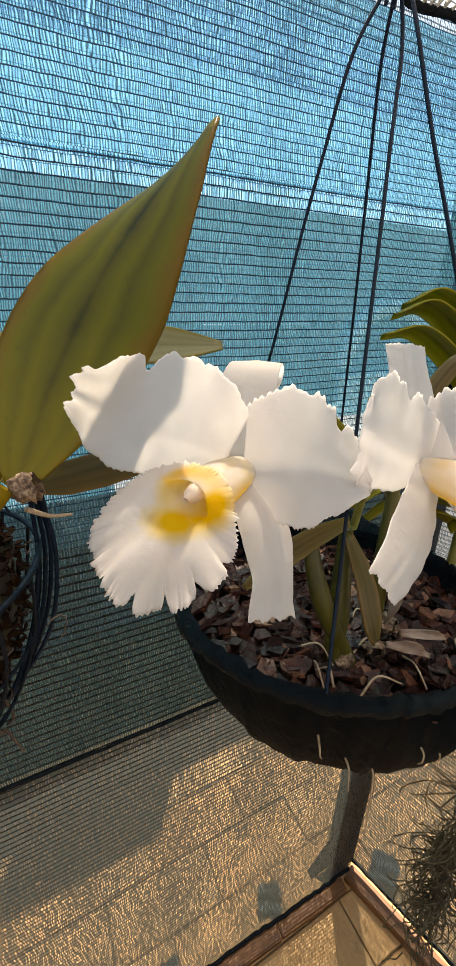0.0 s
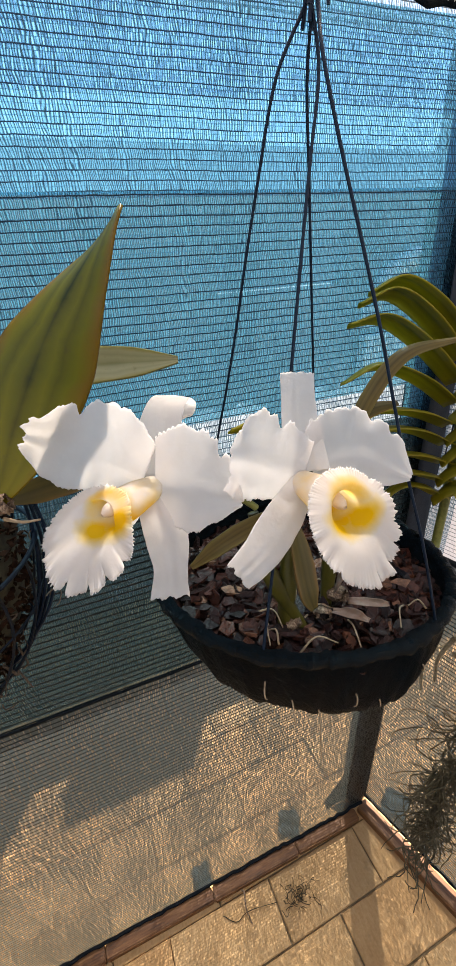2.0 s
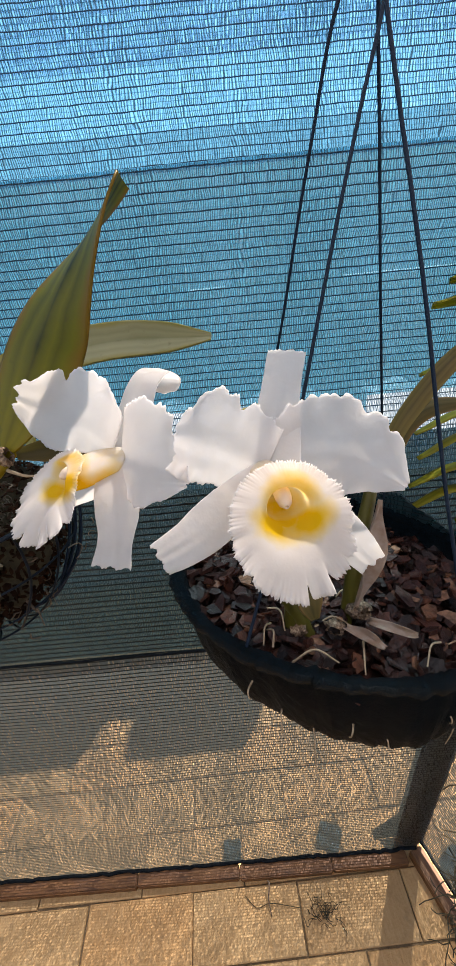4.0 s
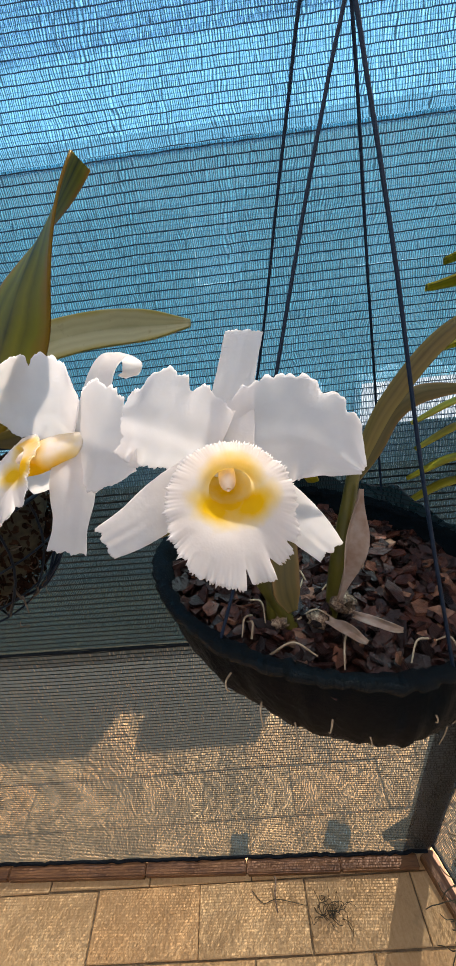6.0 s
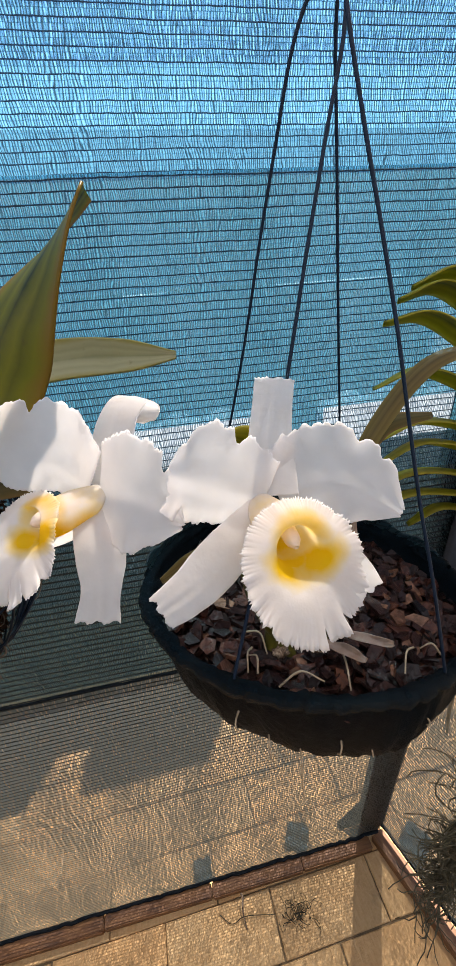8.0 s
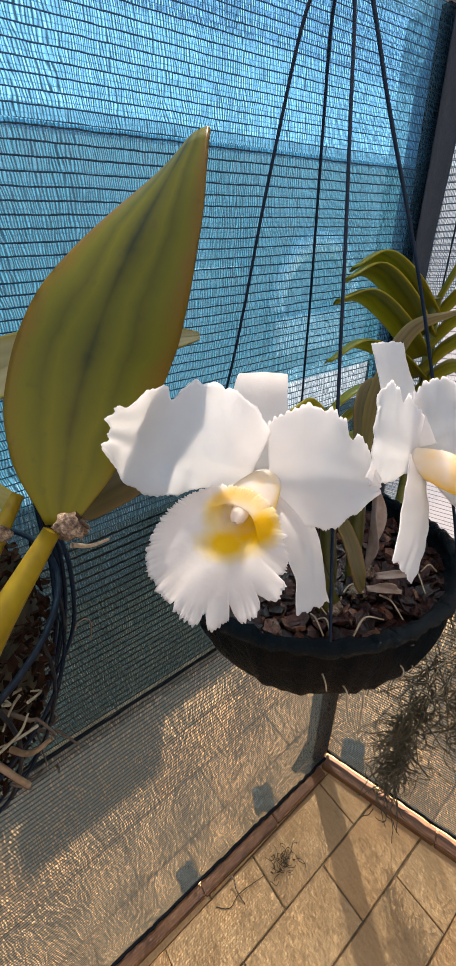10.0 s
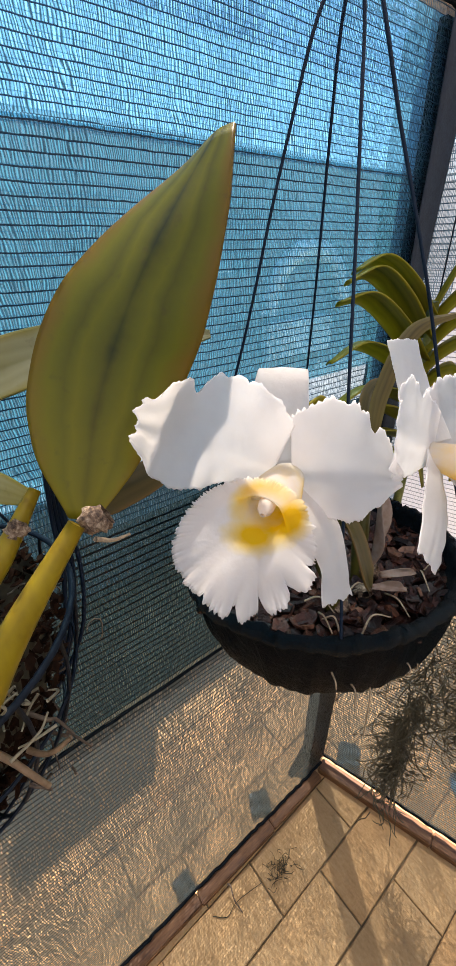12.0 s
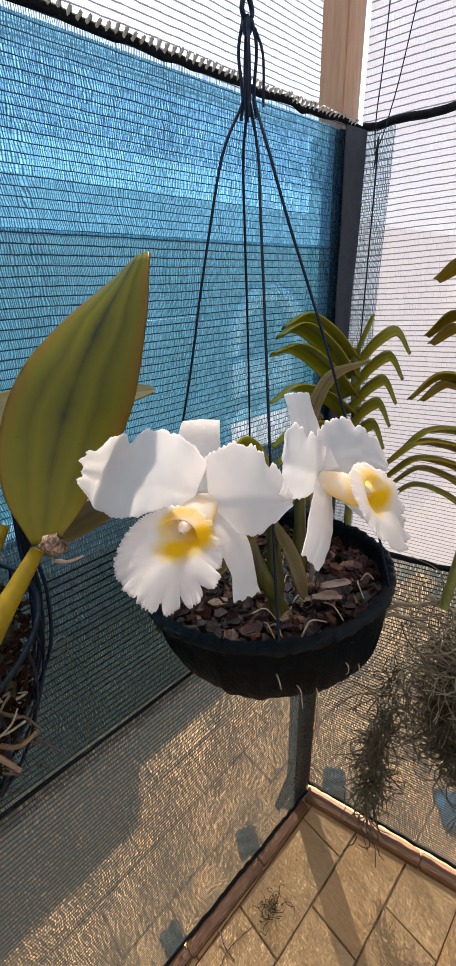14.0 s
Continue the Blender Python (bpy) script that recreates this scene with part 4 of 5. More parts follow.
# loose liner standing up at the back
flap = np.array([[rim_point(a, 0.985 + 0.02 * s + 0.010 * math.sin(7 * a) * s, (0.004 + 0.026 * max(0, math.sin((a - 0.1) * 1.05)) ** 0.6 * (1 + 0.30 * math.sin(9 * a) + 0.15 * math.sin(23 * a))) * s) for s in np.linspace(0, 1, 8)] for a in np.linspace(0.1, 2.9, 80)])
thick(part("liner", mesh_of("liner", *grid(flap), M_LINER), basket, "loose ragged edge of green liner cloth"), 0.0008)
inner = np.array([[rim_point(a, 0.975 - 0.05 * s, -0.040 * s) for s in np.linspace(0, 1, 5)] for a in np.linspace(0, 2 * math.pi, 90)])
thick(part("inner_liner", mesh_of("inner_liner", *grid(inner), M_CLOTH), shell, "dark liner cloth inside the rim"), 0.0008)


def basket_place(rng):
    r, a = math.sqrt(rng.rand()) * 0.94, rng.uniform(0, 6.283)
    q = rim_point(a, r)
    mound = -0.026 + 0.010 * (1 - r) + rng.uniform(-0.004, 0.006)
    q[2] = BC[2] + (q[2] - BC[2]) * r + mound
    return q, 0.45


fill = np.array([[rim_point(a, r, -0.034) for a in np.linspace(0, 2 * math.pi, 40, endpoint=False)] for r in (0.96, 0.6, 0.2, 0.02)])
fill[:, :, 2] = BC[2] + (fill[:, :, 2] - BC[2] + 0.034) * np.array([0.96, 0.6, 0.2, 0.02])[:, None] - 0.032
part("bark_bed", mesh_of("bark_bed", *grid(fill, True), M_BARK), basket, "packed bark under the chips")
bark = thing("bark_chips", "loose reddish-brown bark chips filling the basket", "bark chips", kind="stuff")
part("small_bark", mesh_of("small_bark", *chips(np.random.RandomState(3), 700, basket_place, 0.017), M_BARK, False), bark, "small broken bark")
chip_shapes = [mesh_of("bark_chip", *chips(np.random.RandomState(300 + k), 1, lambda r: (np.zeros(3), 0.0), 0.021), M_BARKP, False) for k in range(14)]
rng = np.random.RandomState(8)
for k in range(280):
    q, tilt = basket_place(rng)
    part("bark_chip", chip_shapes[k % 14], bark, at=pose(q[0], q[1], q[2] + 0.003, rng.normal(0, 24), rng.normal(0, 24), rng.uniform(0, 360)))


# ---- cords and hook of the basket ----
HOOK = np.array([-0.311, -0.093, 1.744])


def cord(points, r, parent, name="cord", mat=None, n=30, label=""):
    return part(name, mesh_of(name, *tube_data(spline(points, n), r, 7), mat or M_CORD), parent, label)


hanger = thing("basket_hanger", "four dark blue-black cords gathered in a plastic hook", "hanger")
# each cord runs straight from the hook to its foot on the rim: its place at two heights
CORDS = ([(-0.304, -0.078, 1.70), (-0.236, -0.012, 1.35)], [(-0.334, -0.080, 1.70), (-0.394, -0.019, 1.35)],
         [(-0.310, -0.103, 1.70), (-0.411, -0.214, 1.35)], [(-0.319, -0.123, 1.70), (-0.278, -0.246, 1.35)])
for k, a in enumerate((0.98, 2.15, 4.01, 5.08)):
    foot = rim_point(a, 1.0, 0.004)
    d = np.array([math.cos(a), math.sin(a), 0.0])
    knee = HOOK + 0.005 * d + (0, 0, -0.006)
    hi, lo = (np.array(q) for q in CORDS[k])
    line = [lo + (hi - lo) * f + 0.0012 * math.sin(9 * f + k) * d for f in np.linspace(0.0, 1.0, 7)]
    cord([foot + (0, 0, -0.012), foot] + line + [knee], 0.0014, hanger, n=90)
    cord([knee + (0, 0, -0.012) + 0.002 * d, knee + (0, 0, 0.004), HOOK + 0.008 * d + (0, 0, 0.026), HOOK + 0.0035 * d + (0, 0, 0.046)], 0.0015, hanger, "hook_leg", n=20)
    if k in (0, 2, 3):
        cord([knee + 0.002 * d + (0, 0, 0.044), knee + 0.009 * d + (0, 0, 0.026), knee + 0.009 * d + (0, 0, -0.006)], 0.0012, hanger, "cord_end", n=12)
cord([HOOK + (0.0, 0, 0.042), HOOK + (-0.006, 0, 0.050), HOOK + (0.0, 0, 0.060), HOOK + (0.006, 0.0, 0.051), HOOK + (0.001, 0, 0.043)], 0.0022, hanger, "hook_loop", n=30)
part("collar", mesh_of("collar", *tube_data([HOOK + (0, 0, 0.036), HOOK + (0, 0, 0.039), HOOK + (0, 0, 0.044), HOOK + (0, 0, 0.046)], [0.003, 0.0048, 0.0048, 0.003], 10), M_CORD), hanger)
cord([HOOK + (0, 0, 0.058), HOOK + (0.001, 0.001, 0.25), HOOK + (0, 0.002, 0.610)], 0.0009, hanger, "hanging_wire", M_WIRE)

# ---- the orchid that grows in the basket ----
orchid = thing("orchid_plant", "orchid plant with strap-shaped leaves rooted in bark", "orchid plant")
bulb([(-0.335, -0.190, 1.245), (-0.326, -0.180, 1.305), (-0.312, -0.166, 1.392)], (0.006, 0.0085, 0.0050), orchid, "yellow-green pseudobulb", M_BULBD)
bulb([(-0.392, -0.200, 1.245), (-0.384, -0.192, 1.300), (-0.372, -0.176, 1.370)], (0.007, 0.0095, 0.0055), orchid, "brown-green pseudobulb", M_BULBD)
bulb([(-0.372, -0.205, 1.245), (-0.402, -0.190, 1.320), (-0.408, -0.170, 1.380)], (0.006, 0.0085, 0.0050), orchid, "brown-green pseudobulb", M_BULBD)
blade("leaf", M_STRAPB, 0.002, "long arching brownish strap leaf", orchid, spine=[(-0.313, -0.167, 1.385), (-0.282, -0.150, 1.440), (-0.232, -0.145, 1.492), (-0.168, -0.158, 1.503)],
      left=(0.004, 0.007, 0.008, 0.0078, 0.006, 0.002), right=(0.004, 0.007, 0.008, 0.0078, 0.006, 0.002), side=(0.55, -0.75, -0.35), fold=0.35, seed=11)
blade("leaf", M_LEAF3, 0.002, "old brown-green strap leaf", orchid, spine=[(-0.313, -0.165, 1.378), (-0.290, -0.145, 1.397), (-0.270, -0.128, 1.419), (-0.240, -0.115, 1.430), (-0.195, -0.112, 1.430)],
      left=(0.005, 0.008, 0.009, 0.009, 0.008, 0.003), right=(0.005, 0.008, 0.009, 0.009, 0.008, 0.003), side=(0.45, -0.55, -0.70), fold=0.25, seed=12)
blade("leaf", M_LEAF3, 0.0018, "short dark olive leaf bent down to the bark", orchid, spine=[(-0.372, -0.178, 1.366), (-0.378, -0.204, 1.345), (-0.380, -0.220, 1.318), (-0.376, -0.226, 1.296)],
      left=(0.005, 0.010, 0.012, 0.011, 0.004), right=(0.005, 0.010, 0.012, 0.011, 0.004), side=(0.95, 0.2, -0.1), fold=0.2, seed=13)
blade("leaf", M_STRAP, 0.0018, "green leaf behind the flowers", orchid, spine=[(-0.345, -0.157, 1.375), (-0.372, -0.155, 1.425), (-0.400, -0.162, 1.455), (-0.425, -0.170, 1.462)],
      left=(0.006, 0.013, 0.015, 0.012, 0.003), right=(0.006, 0.013, 0.015, 0.012, 0.003), side=(0.5, -0.6, 0.6), fold=0.25, seed=14)
blade("leaf", M_STRAPB, 0.0018, "yellowing lower leaf", orchid, spine=[(-0.372, -0.178, 1.378), (-0.415, -0.188, 1.380), (-0.450, -0.196, 1.376), (-0.478, -0.198, 1.364)],
      left=(0.004, 0.007, 0.008, 0.007, 0.002), right=(0.004, 0.007, 0.008, 0.007, 0.002), side=(0.1, -0.6, -0.7), fold=0.3, seed=16)
blade("leaf", M_LEAF3, 0.0018, "brown leaf passing behind the open flower", left_orchid, spine=[(-0.592, -0.176, 1.450), (-0.566, -0.166, 1.449), (-0.535, -0.158, 1.449), (-0.500, -0.150, 1.448)],
      left=(0.004, 0.008, 0.009, 0.008, 0.003), right=(0.004, 0.010, 0.011, 0.009, 0.003), side=(0.0, -0.5, -0.85), fold=0.2, seed=17)
for (sx, sy, sz), rz, sc, sd in (((-0.326, -0.196, 1.268), 20, 0.010, 5), ((-0.384, -0.205, 1.262), 70, 0.008, 6), ((-0.352, -0.208, 1.262), -30, 0.008, 7)):
    sheath(pose(sx, sy, sz, 70, 10, rz), sc, sd, orchid)
for k, (sp, wd, sdv) in enumerate((([(-0.312, -0.180, 1.378), (-0.322, -0.192, 1.325), (-0.332, -0.200, 1.268)], 0.0105, (0.9, 0.3, 0)),
                                   ([(-0.318, -0.205, 1.262), (-0.298, -0.220, 1.264), (-0.282, -0.225, 1.260)], 0.0042, (0.3, 0.6, 0.7)),
                                   ([(-0.342, -0.212, 1.264), (-0.328, -0.228, 1.268), (-0.316, -0.236, 1.262)], 0.0048, (0.6, 0.5, 0.5)))):
    v, f, a_, l_ = blade_data(spine=sp, left=(0.003, wd, wd, 0.002), right=(0.003, wd, wd * 0.8, 0.002), side=sdv, fold=1.0, wave=0.003, seed=40 + k, n=18, nt=6)
    thick(part("dry_husk", mesh_of("dry_husk", v, f, M_HUSK), orchid, "curled papery husk"), 0.0006)

rng = np.random.RandomState(77)
for k in range(11):
    r, a = math.sqrt(rng.rand()) * 0.85, rng.uniform(3.0, 6.6)
    c = rim_point(a, r)
    c[2] = BC[2] + (c[2] - BC[2]) * r - 0.008
    d = rng.normal(0, 1, 2)
    d /= np.linalg.norm(d)
    L = rng.uniform(0.008, 0.020)
    e = np.array([-d[1], d[0]]) * rng.normal(0, 0.6) * L
    root([c - (*(d * L), 0.006), c + (*(e * 0.6), 0.003), c + (*(d * L), -0.005)], 0.0011, 0.0007, orchid, label="pale curling root")
for a, dz, ln, side in ((4.15, -0.075, 0.030, 0.3), (4.55, -0.060, 0.012, -0.5), (4.72, -0.085, 0.018, 0.6), (5.05, -0.055, 0.010, 0.2), (5.35, -0.085, 0.020, -0.4), (4.0, -0.045, 0.012, 0.5), (5.7, -0.075, 0.022, 0.4), (4.3, -0.100, 0.095, 0.2), (5.45, -0.105, 0.060, -0.2)):
    k = math.cos(math.asin(min(1, -dz / 0.152))) ** 0.55
    q = rim_point(a, k * 1.0, dz)
    out = np.array([math.cos(a), math.sin(a), 0.0])
    tan = np.array([-out[1], out[0], 0.0])
    root([q - 0.004 * out, q + 0.006 * out + 0.3 * ln * tan * side, q + 0.008 * out + tan * side * 0.5 * ln + (0, 0, -0.6 * ln), q + 0.006 * out + tan * side * 0.7 * ln + (0, 0, -ln)], 0.0010, 0.0005, orchid, label="pale root poking through the cloth")

# ---- wire basket of the other plant ----
LB, LR, LD = np.array([-0.700, -0.112, 1.381]), 0.105, 0.150
wire_basket = thing("wire_basket", "dark wire hanging basket packed with old bark and roots", "hanging basket")


def lb_point(a, s):
    return LB + np.array([LR * math.cos(a) * math.cos(s * 1.45) ** 0.65 - 0.018 * s, LR * math.sin(a) * math.cos(s * 1.45) ** 0.65, -LD * math.sin(s * 1.45)])


for s_ in (0.0, 0.25, 0.5, 0.75):
    ring = [lb_point(a, s_) for a in np.linspace(0, 2 * math.pi, 49)]
    part("hoop", mesh_of("hoop", *tube_data(ring, 0.0021 if s_ == 0 else 0.0012, 6, False), M_WIRE), wire_basket)
for a in np.linspace(0, 2 * math.pi, 18, endpoint=False):
    part("wire", mesh_of("wire", *tube_data([lb_point(a + 0.06 * math.sin(7 * s_), s_) for s_ in np.linspace(0, 1, 12)], 0.0013, 5), M_WIRE), wire_basket)
for a in (0.6, 2.7, 4.7):
    cord([lb_point(a, 0), LB * 0.5 + np.array([-0.385, -0.105, 1.08]) , (-0.740, -0.20, 1.80), (-0.742, -0.20, 2.345)], 0.0011, wire_basket, "hanging_wire", M_WIRE)
lump = np.array([[LB + (lb_point(a, s_) - LB) * (0.82 + 0.05 * math.sin(5 * a + 7 * s_)) for a in np.linspace(0, 2 * math.pi, 30, endpoint=False)] for s_ in np.linspace(0.02, 0.99, 12)])
part("root_ball", mesh_of("root_ball", *grid(lump, True), M_MOSSD), wire_basket, "dark old potting mix")


def lb_place(rng):
    a, s_ = rng.uniform(0, 6.283), rng.uniform(-0.2, 0.95)
    if s_ < 0.0:
        r = math.sqrt(rng.rand())
        return LB + np.array([LR * 0.9 * r * math.cos(a), LR * 0.9 * r * math.sin(a), 0.020 - 0.022 * r]), 0.5
    return LB + (lb_point(a, s_) - LB) * rng.uniform(0.80, 0.94), 1.2


tagged(new("bark_chips", mesh_of("bark_chips_left", *chips(np.random.RandomState(9), 2600, lb_place, 0.0070), M_OLDBARK, False)), "dark old bark packed in the wire basket", "bark chips", kind="stuff")
rng = np.random.RandomState(21)
for k in range(14):
    a, s_ = rng.uniform(3.6, 6.0), rng.uniform(0.0, 0.7)
    q = lb_point(a, s_)
    out = (q - LB) / np.linalg.norm(q - LB)
    j = rng.normal(0, 1, (2, 3)) * 0.005
    root([q - 0.010 * out, q + 0.004 * out + j[0] * 0.5, q + rng.uniform(0.002, 0.008) * out + j[0], q + rng.uniform(0.002, 0.010) * out + j[0] + j[1] + (0, 0, -0.004)], rng.uniform(0.0009, 0.0016), 0.0007, wire_basket, M_OLDROOT, label="tan root growing through the wires")

root([(-0.664, -0.202, 1.360), (-0.658, -0.210, 1.356), (-0.652, -0.219, 1.349), (-0.648, -0.223, 1.340)], 0.0019, 0.0014, wire_basket, M_TANROOT, label="thick tan root")
root([(-0.652, -0.198, 1.338), (-0.647, -0.205, 1.339), (-0.641, -0.210, 1.342), (-0.632, -0.212, 1.347)], 0.0017, 0.0012, wire_basket, M_TANROOT, label="thick tan root")
for k, (ox, oy) in enumerate(((0.0, 0.0), (0.004, 0.004), (-0.005, -0.003), (0.007, -0.006))):
    o = np.array([ox, oy, 0.0])
    cord([np.array((-0.588, -0.118, 1.470)) + 0.3 * o, np.array((-0.591, -0.108, 1.415)) + 0.6 * o, np.array((-0.593, -0.106, 1.365)) + o, np.array((-0.608, -0.112, 1.308)) + o,
          np.array((-0.640, -0.122, 1.258)) + (1 - 0.4 * k) * o, np.array((-0.680, -0.125, 1.243)) + 0.5 * o], 0.0016, wire_basket, "cable", M_CORD, 50, "dark blue bundled wire")
rng = np.random.RandomState(64)
for k in range(16):
    c = np.array((-0.652 + rng.uniform(-0.020, 0.022), -0.196 + rng.uniform(-0.012, 0.02), rng.uniform(1.358, 1.390)))
    d = rng.normal(0, 1, 3) * 0.008
    root([c - d, c + rng.normal(0, 0.004, 3), c + d * 0.6 + (0, -0.004, 0.004)], 0.0009, 0.0005, wire_basket, M_AIRROOT, label="thin pale root")

# ---- fan-leaved orchids by the corner ----
def strap(parent, base, tip, arch, width, mat, seed, droop=0.0):
    b, t = np.array(base, float), np.array(tip, float)
    d = t - b
    up = np.array([0, 0, 1.0])
    side = np.cross(d, up) + np.array([0, 0, -0.45]) * np.linalg.norm(d)
    sp = [b, b + 0.35 * d + up * arch * 0.85, b + 0.72 * d + up * arch, t - up * droop]
    w = width * 0.80
    return blade("leaf", mat, 0.0016, "", parent, spine=sp, left=(w * 0.9, w, w, w * 0.95, w * 0.8, w * 0.4), right=(w * 0.9, w, w, w * 0.95, w * 0.8, w * 0.4), side=side, fold=0.35, n=22, nt=5, seed=seed)


vanda = thing("fan_orchid", "hanging orchid with two rows of curved green strap leaves", "orchid plant", "fan orchids")
part("stem", mesh_of("stem", *tube_data(spline([(-0.016, -0.068, 1.13), (-0.022, -0.068, 1.33), (-0.048, -0.068, 1.50)], 20), 0.0075, 10), M_STRAP_STEM), vanda, "leafy stem")
LEFT_TIPS = [(-0.177, 1.545), (-0.193, 1.534), (-0.208, 1.513), (-0.208, 1.440), (-0.205, 1.370), (-0.198, 1.338), (-0.200, 1.295), (-0.204, 1.258), (-0.130, 1.235)]
for i, (tx, tz) in enumerate(LEFT_TIPS):
    bz = 1.482 - 0.031 * i
    strap(vanda, (-0.044 + 0.003 * i, -0.062, bz), (tx, -0.024 - 0.003 * (i % 3), tz), 0.028 + 0.004 * (i % 2), 0.024, M_STRAP, 50 + i, 0.004)
for i in range(8):
    bz = 1.470 - 0.034 * i
    strap(vanda, (-0.044, -0.062, bz), (0.004 - 0.003 * i, -0.135 + 0.004 * i, bz + 0.030 - 0.006 * i), 0.036, 0.021, M_STRAP, 70 + i, 0.010)
strap(vanda, (-0.046, -0.060, 1.475), (-0.036, -0.085, 1.548), 0.004, 0.012, M_STRAP, 90)
cord([(-0.040, -0.066, 1.30), (-0.036, -0.068, 1.40), (-0.026, -0.062, 1.60), (-0.018, -0.056, 1.755), (-0.024, -0.058, 1.760), (-0.026, -0.058, 1.735)], 0.0011, vanda, "hanging_wire", M_WIRE, 60)
cord([(-0.018, -0.052, 1.752), (-0.030, -0.056, 1.79), (-0.030, -0.060, 1.90), (-0.028, -0.06, 2.345)], 0.0008, vanda, "hanging_wire", M_WIRE, 40)
cord([(-0.018, -0.052, 1.752), (-0.006, -0.060, 1.79), (0.000, -0.080, 1.90), (0.02, -0.14, 2.345)], 0.0008, vanda, "hanging_wire", M_WIRE, 40)

vanda2 = thing("fan_orchid", "hanging orchid with yellowing strap leaves and a beard of roots", "orchid plant", "fan orchids")
part("stem", mesh_of("stem", *tube_data(spline([(-0.010, -0.270, 1.06), (-0.004, -0.275, 1.25), (0.0, -0.280, 1.52)], 20), 0.008, 10), M_STRAP_STEM), vanda2, "leafy stem")
for i, (tx, ty, tz, mt) in enumerate([(-0.010, -0.160, 1.602, 1), (-0.020, -0.162, 1.529, 1), (-0.006, -0.165, 1.517, 1), (-0.040, -0.160, 1.440, 1), (-0.008, -0.165, 1.432, 1),
                                      (-0.085, -0.168, 1.358, 0), (-0.103, -0.162, 1.350, 1), (-0.098, -0.162, 1.325, 1), (-0.060, -0.160, 1.302, 1), (-0.055, -0.155, 1.270, 0)]):
    strap(vanda2, (-0.004, -0.276, 1.53 - 0.030 * i), (tx, ty, tz), 0.030, 0.027, (M_STRAP, M_STRAPY)[mt], 110 + i, 0.010)
for i in range(7):
    strap(vanda2, (-0.002, -0.278, 1.49 - 0.035 * i), (0.0, -0.41, 1.53 - 0.036 * i), 0.035, 0.025, M_STRAPY if i % 2 else M_STRAP, 130 + i, 0.010)
cord([(0.0, -0.280, 1.50), (0.0, -0.281, 1.9), (0.0, -0.282, 2.345)], 0.0010, vanda2, "hanging_wire", M_WIRE)


def strands(count, centre, spread, length, r, seed, drop=0.0, curl=1.0, pts=9, sides=3):
    """A tangle of thin curling roots."""
    rng = np.random.RandomState(seed)
    out = []
    for _ in range(count):
        p = np.array(centre) + rng.normal(0, 1, 3) * spread
        d = rng.normal(0, 1, 3)
        d[2] -= drop
        d /= np.linalg.norm(d)
        L = length * rng.uniform(0.5, 1.4)
        line = [p]
        w = rng.normal(0, 1, 3)
        for _k in range(pts - 1):
            d = d + curl * 0.35 * np.cross(d, w) + rng.normal(0, 0.25, 3) * curl
            d[2] -= 0.12 * drop
            d /= np.linalg.norm(d)
            p = p + d * L / pts
            line.append(p)
        out.append(tube_data(line, np.linspace(r, r * 0.6, pts), sides, False))
    return join(out)


tagged(part("root_mat", mesh_of("root_mat", *strands(420, LB + (-0.006, 0, -0.060), (0.038, 0.038, 0.030), 0.030, 0.0009, 31, 0.2, 1.3), M_OLDROOT), wire_basket), "mat of fine brown roots", kind="stuff")
tangle = thing("root_tangle", "hanging mass of grey-brown tangled air roots", "air roots", kind="stuff")
part("grey_roots", mesh_of("grey_roots", *strands(760, (0.026, -0.380, 0.94), (0.026, 0.056, 0.060), 0.14, 0.0017, 1, 0.3, 1.0), M_AIRROOT), tangle, "pale grey curled roots")
part("dark_roots", mesh_of("dark_roots", *strands(1400, (0.024, -0.368, 0.80), (0.024, 0.050, 0.085), 0.13, 0.0013, 2, 0.8, 1.1), M_MATROOT), tangle, "dark matted roots")
part("hanging_tail", mesh_of("hanging_tail", *strands(300, (-0.016, -0.212, 0.54), (0.006, 0.012, 0.150), 0.12, 0.0018, 3, 2.4, 1.0, 10), M_MATROOT), tangle, "dark tail of matted roots")
for pts_ in ([(-0.03, -0.17, 1.030), (-0.02, -0.215, 1.035), (-0.01, -0.26, 1.06), (0.01, -0.33, 1.04)], [(-0.03, -0.165, 0.985), (-0.025, -0.20, 1.03), (-0.015, -0.24, 1.05), (0.0, -0.28, 1.09)],
             [(-0.04, -0.165, 0.97), (-0.03, -0.19, 1.0), (-0.02, -0.23, 1.005), (-0.01, -0.27, 0.98), (-0.01, -0.285, 0.93)], [(-0.01, -0.24, 1.07), (0.0, -0.28, 1.055), (0.01, -0.34, 1.065), (0.02, -0.42, 1.05)],
             [(-0.03, -0.155, 1.00), (-0.035, -0.14, 0.93), (-0.03, -0.142, 0.86)], [(-0.05, -0.12, 0.98), (-0.048, -0.122, 0.90), (-0.04, -0.128, 0.82)]):
    root(pts_, 0.0042, 0.0022, tangle, M_AIRROOT, "thick_root")

# ---- litter on and beyond the floor ----
tuft = tagged(new("dry_root_tuft", mesh_of("dry_root_tuft", *strands(40, (-0.289, -0.113, 0.007), (0.022, 0.012, 0.003), 0.07, 0.0009, 5, 0.0, 1.0), M_MOSSD)), "small dry tuft of dead roots on the paving", "dead roots")
twig = thing("twig", "thin bent twig leaning from the batten to the paving", "twig")
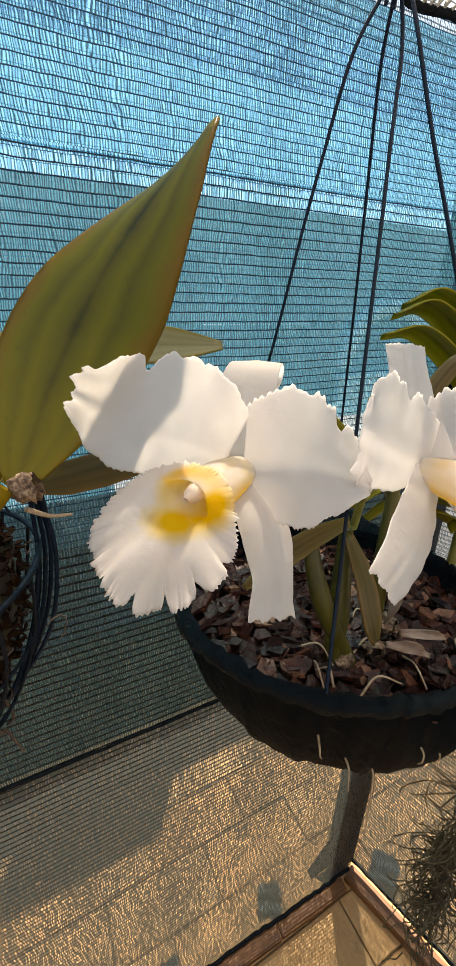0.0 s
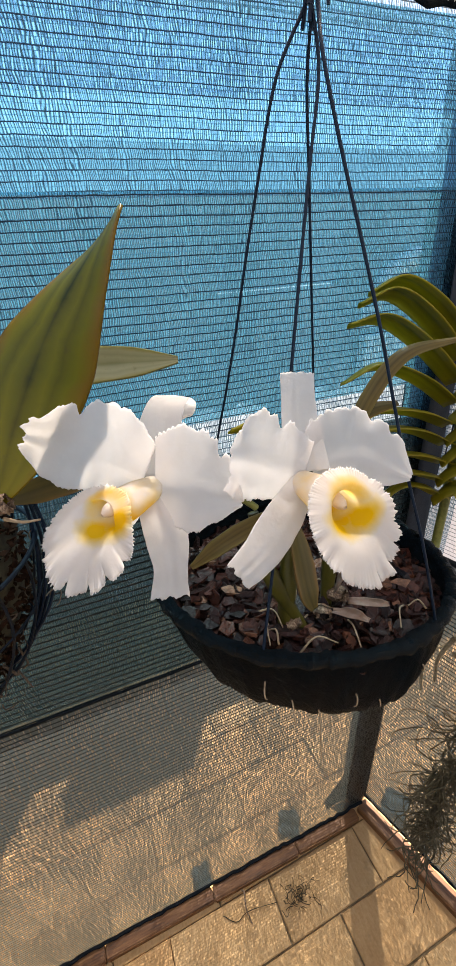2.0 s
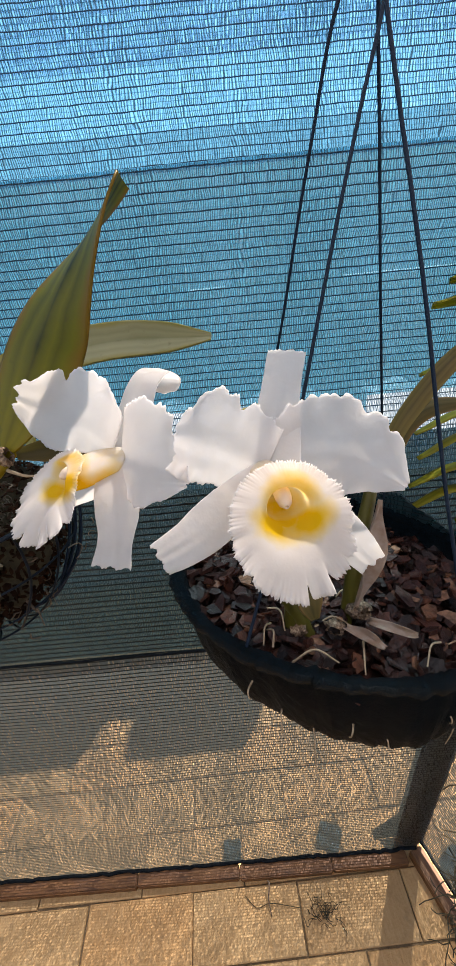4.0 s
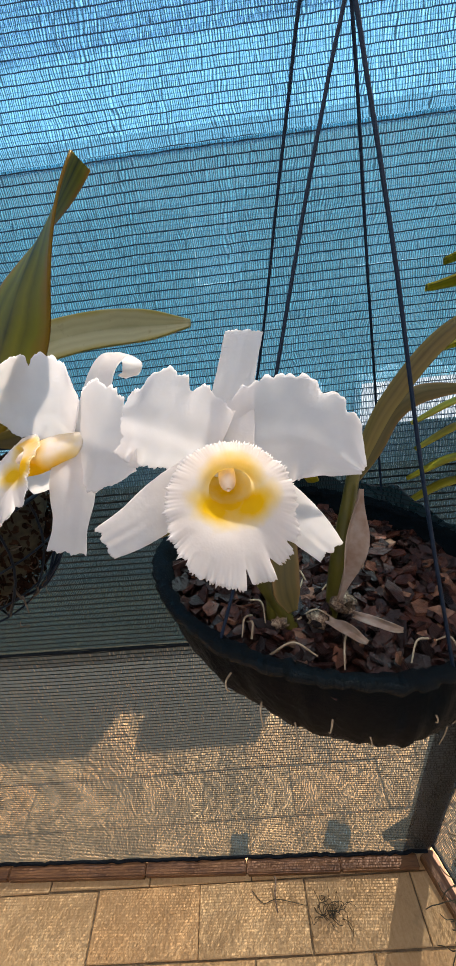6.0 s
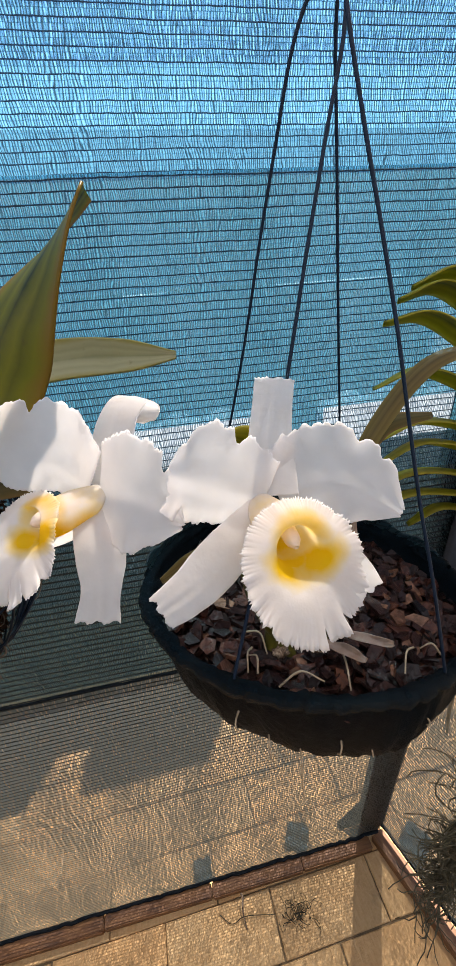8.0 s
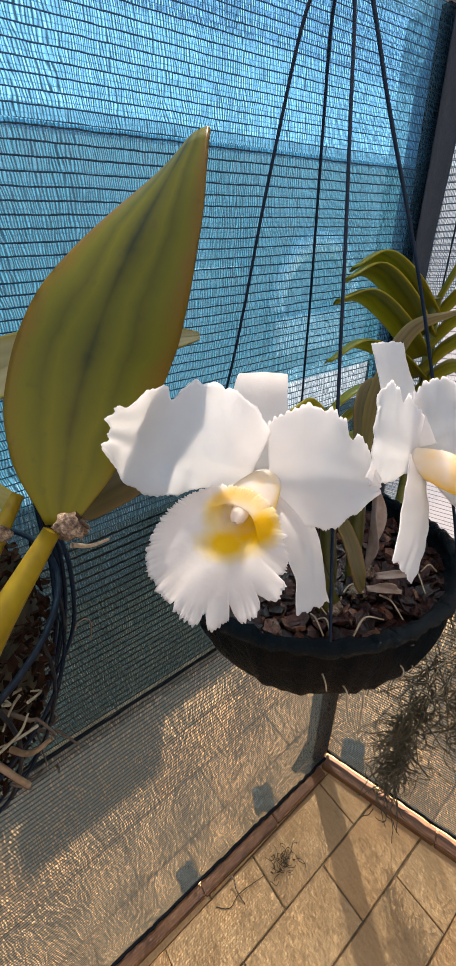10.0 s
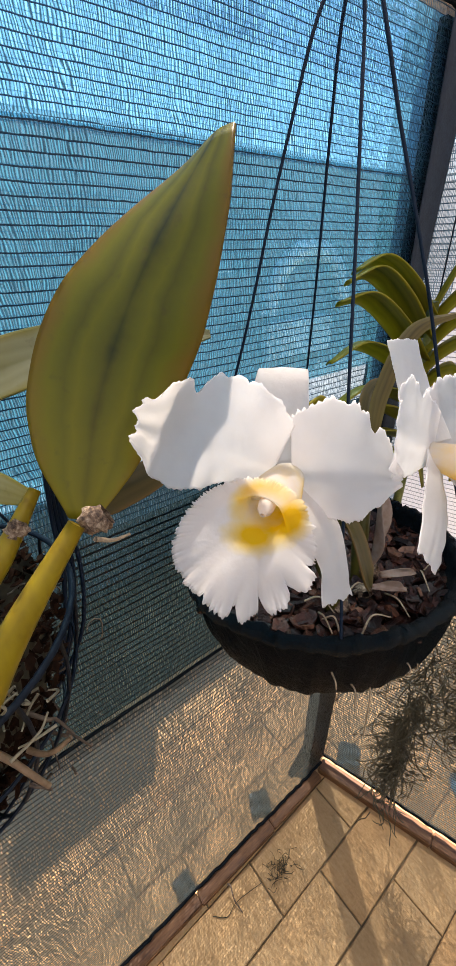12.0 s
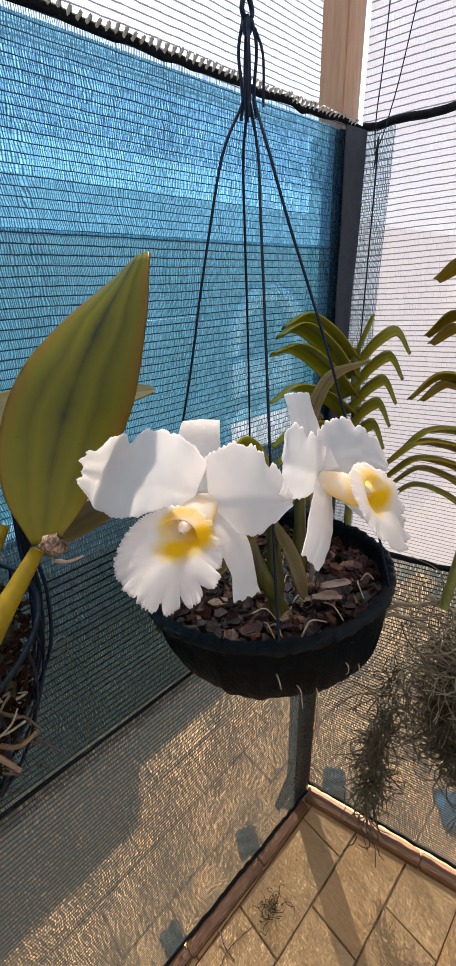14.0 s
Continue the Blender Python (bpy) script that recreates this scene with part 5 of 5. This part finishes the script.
root([(-0.433, -0.040, 0.030), (-0.430, -0.050, 0.034), (-0.436, -0.075, 0.016), (-0.432, -0.105, 0.003)], 0.003, 0.0015, twig, M_SHEATH, "stick")
root([(-0.50, -0.060, 0.004), (-0.47, -0.085, 0.004), (-0.43, -0.080, 0.006), (-0.35, -0.095, 0.004)], 0.0011, 0.0008, twig, M_MOSSD, "tendril")


def scrap(at, size, seed, label, mat):
    """A crumpled piece of cloth lying on the ground."""
    rng = np.random.RandomState(seed)
    p = np.zeros((14, 14, 3))
    ph = rng.rand(6) * 6.28
    for i in range(14):
        for j in range(14):
            x, y = i / 6.5 - 1, j / 6.5 - 1
            k = 1 / max(1.0, math.hypot(x, y)) * (1 + 0.15 * math.sin(4 * math.atan2(y, x) + ph[3]))
            z = 0.25 + 0.30 * math.sin(3 * x + ph[0]) * math.sin(3 * y + ph[1]) + 0.2 * math.sin(6 * x + 4 * y + ph[2])
            p[i, j] = (x * k * size, y * k * size, max(0.02, z) * size * 0.9 + 0.001)
    ob = tagged(new("cloth_scrap", mesh_of("cloth_scrap", *grid(p), mat)), label, "cloth scrap")
    ob.matrix_basis = at
    return thick(ob, 0.001)


scrap(pose(-0.230, 0.046, 0, 0, 0, 20), 0.037, 1, "crumpled teal scrap of cloth on the paving outside", M_SCRAP)
scrap(pose(-0.530, 0.042, 0, 0, 0, 60), 0.029, 2, "small crumpled teal scrap of cloth on the paving outside", M_SCRAP)
scrap(pose(0.115, -0.050, 0, 0, 0, 10), 0.042, 3, "crumpled teal scrap of cloth outside the corner", M_SCRAP)
scrap(pose(0.325, -0.375, 0, 0, 0, 40), 0.06, 4, "crumpled blue sheet lying on the paving outside", M_BLUE)
flapm = np.array([[(-0.095 + 0.09 * i / 5, 0.030 + 0.02 * j / 5, 0.13 * (j / 5) * (i / 5) + 0.002) for j in range(6)] for i in range(6)])
thick(tagged(new("cloth_flap", mesh_of("cloth_flap", *grid(flapm), M_SCRAP)), "loose triangular flap of teal cloth at the post's foot", "cloth scrap"), 0.001)

# ---- pavers ----
def paver_mesh():
    w, d, h, b = (PITCH_X - 0.004) / 2, (PITCH_Y - 0.004) / 2, 0.006, 0.002
    v = [(sx * w, sy * d, -h) for sx, sy in ((-1, -1), (1, -1), (1, 1), (-1, 1))]
    v += [(sx * w, sy * d, -b) for sx, sy in ((-1, -1), (1, -1), (1, 1), (-1, 1))]
    v += [(sx * (w - b), sy * (d - b), 0) for sx, sy in ((-1, -1), (1, -1), (1, 1), (-1, 1))]
    f = [(8, 9, 10, 11)] + [(k, (k + 1) % 4, 4 + (k + 1) % 4, 4 + k) for k in range(4)] + [(4 + k, 4 + (k + 1) % 4, 8 + (k + 1) % 4, 8 + k) for k in range(4)]
    return mesh_of("paver", v, f, M_BRICK, False)


paver = paver_mesh()
rng = np.random.RandomState(6)
for row in range(-8, 10):
    yc = JOINT_Y + PITCH_Y * (row + 0.5)
    shift = 0.0 if row % 2 == 0 else PITCH_X / 2
    for colm in range(-7, 5):
        xc = JOINT_X + shift + PITCH_X * (colm + 0.5)
        if -2.2 < xc < 1.3:
            part("paver", paver, pavement, at=pose(xc + rng.normal(0, 0.001), yc + rng.normal(0, 0.001), rng.normal(0, 0.0007), rng.normal(0, 0.15), rng.normal(0, 0.15), rng.normal(0, 0.25)))
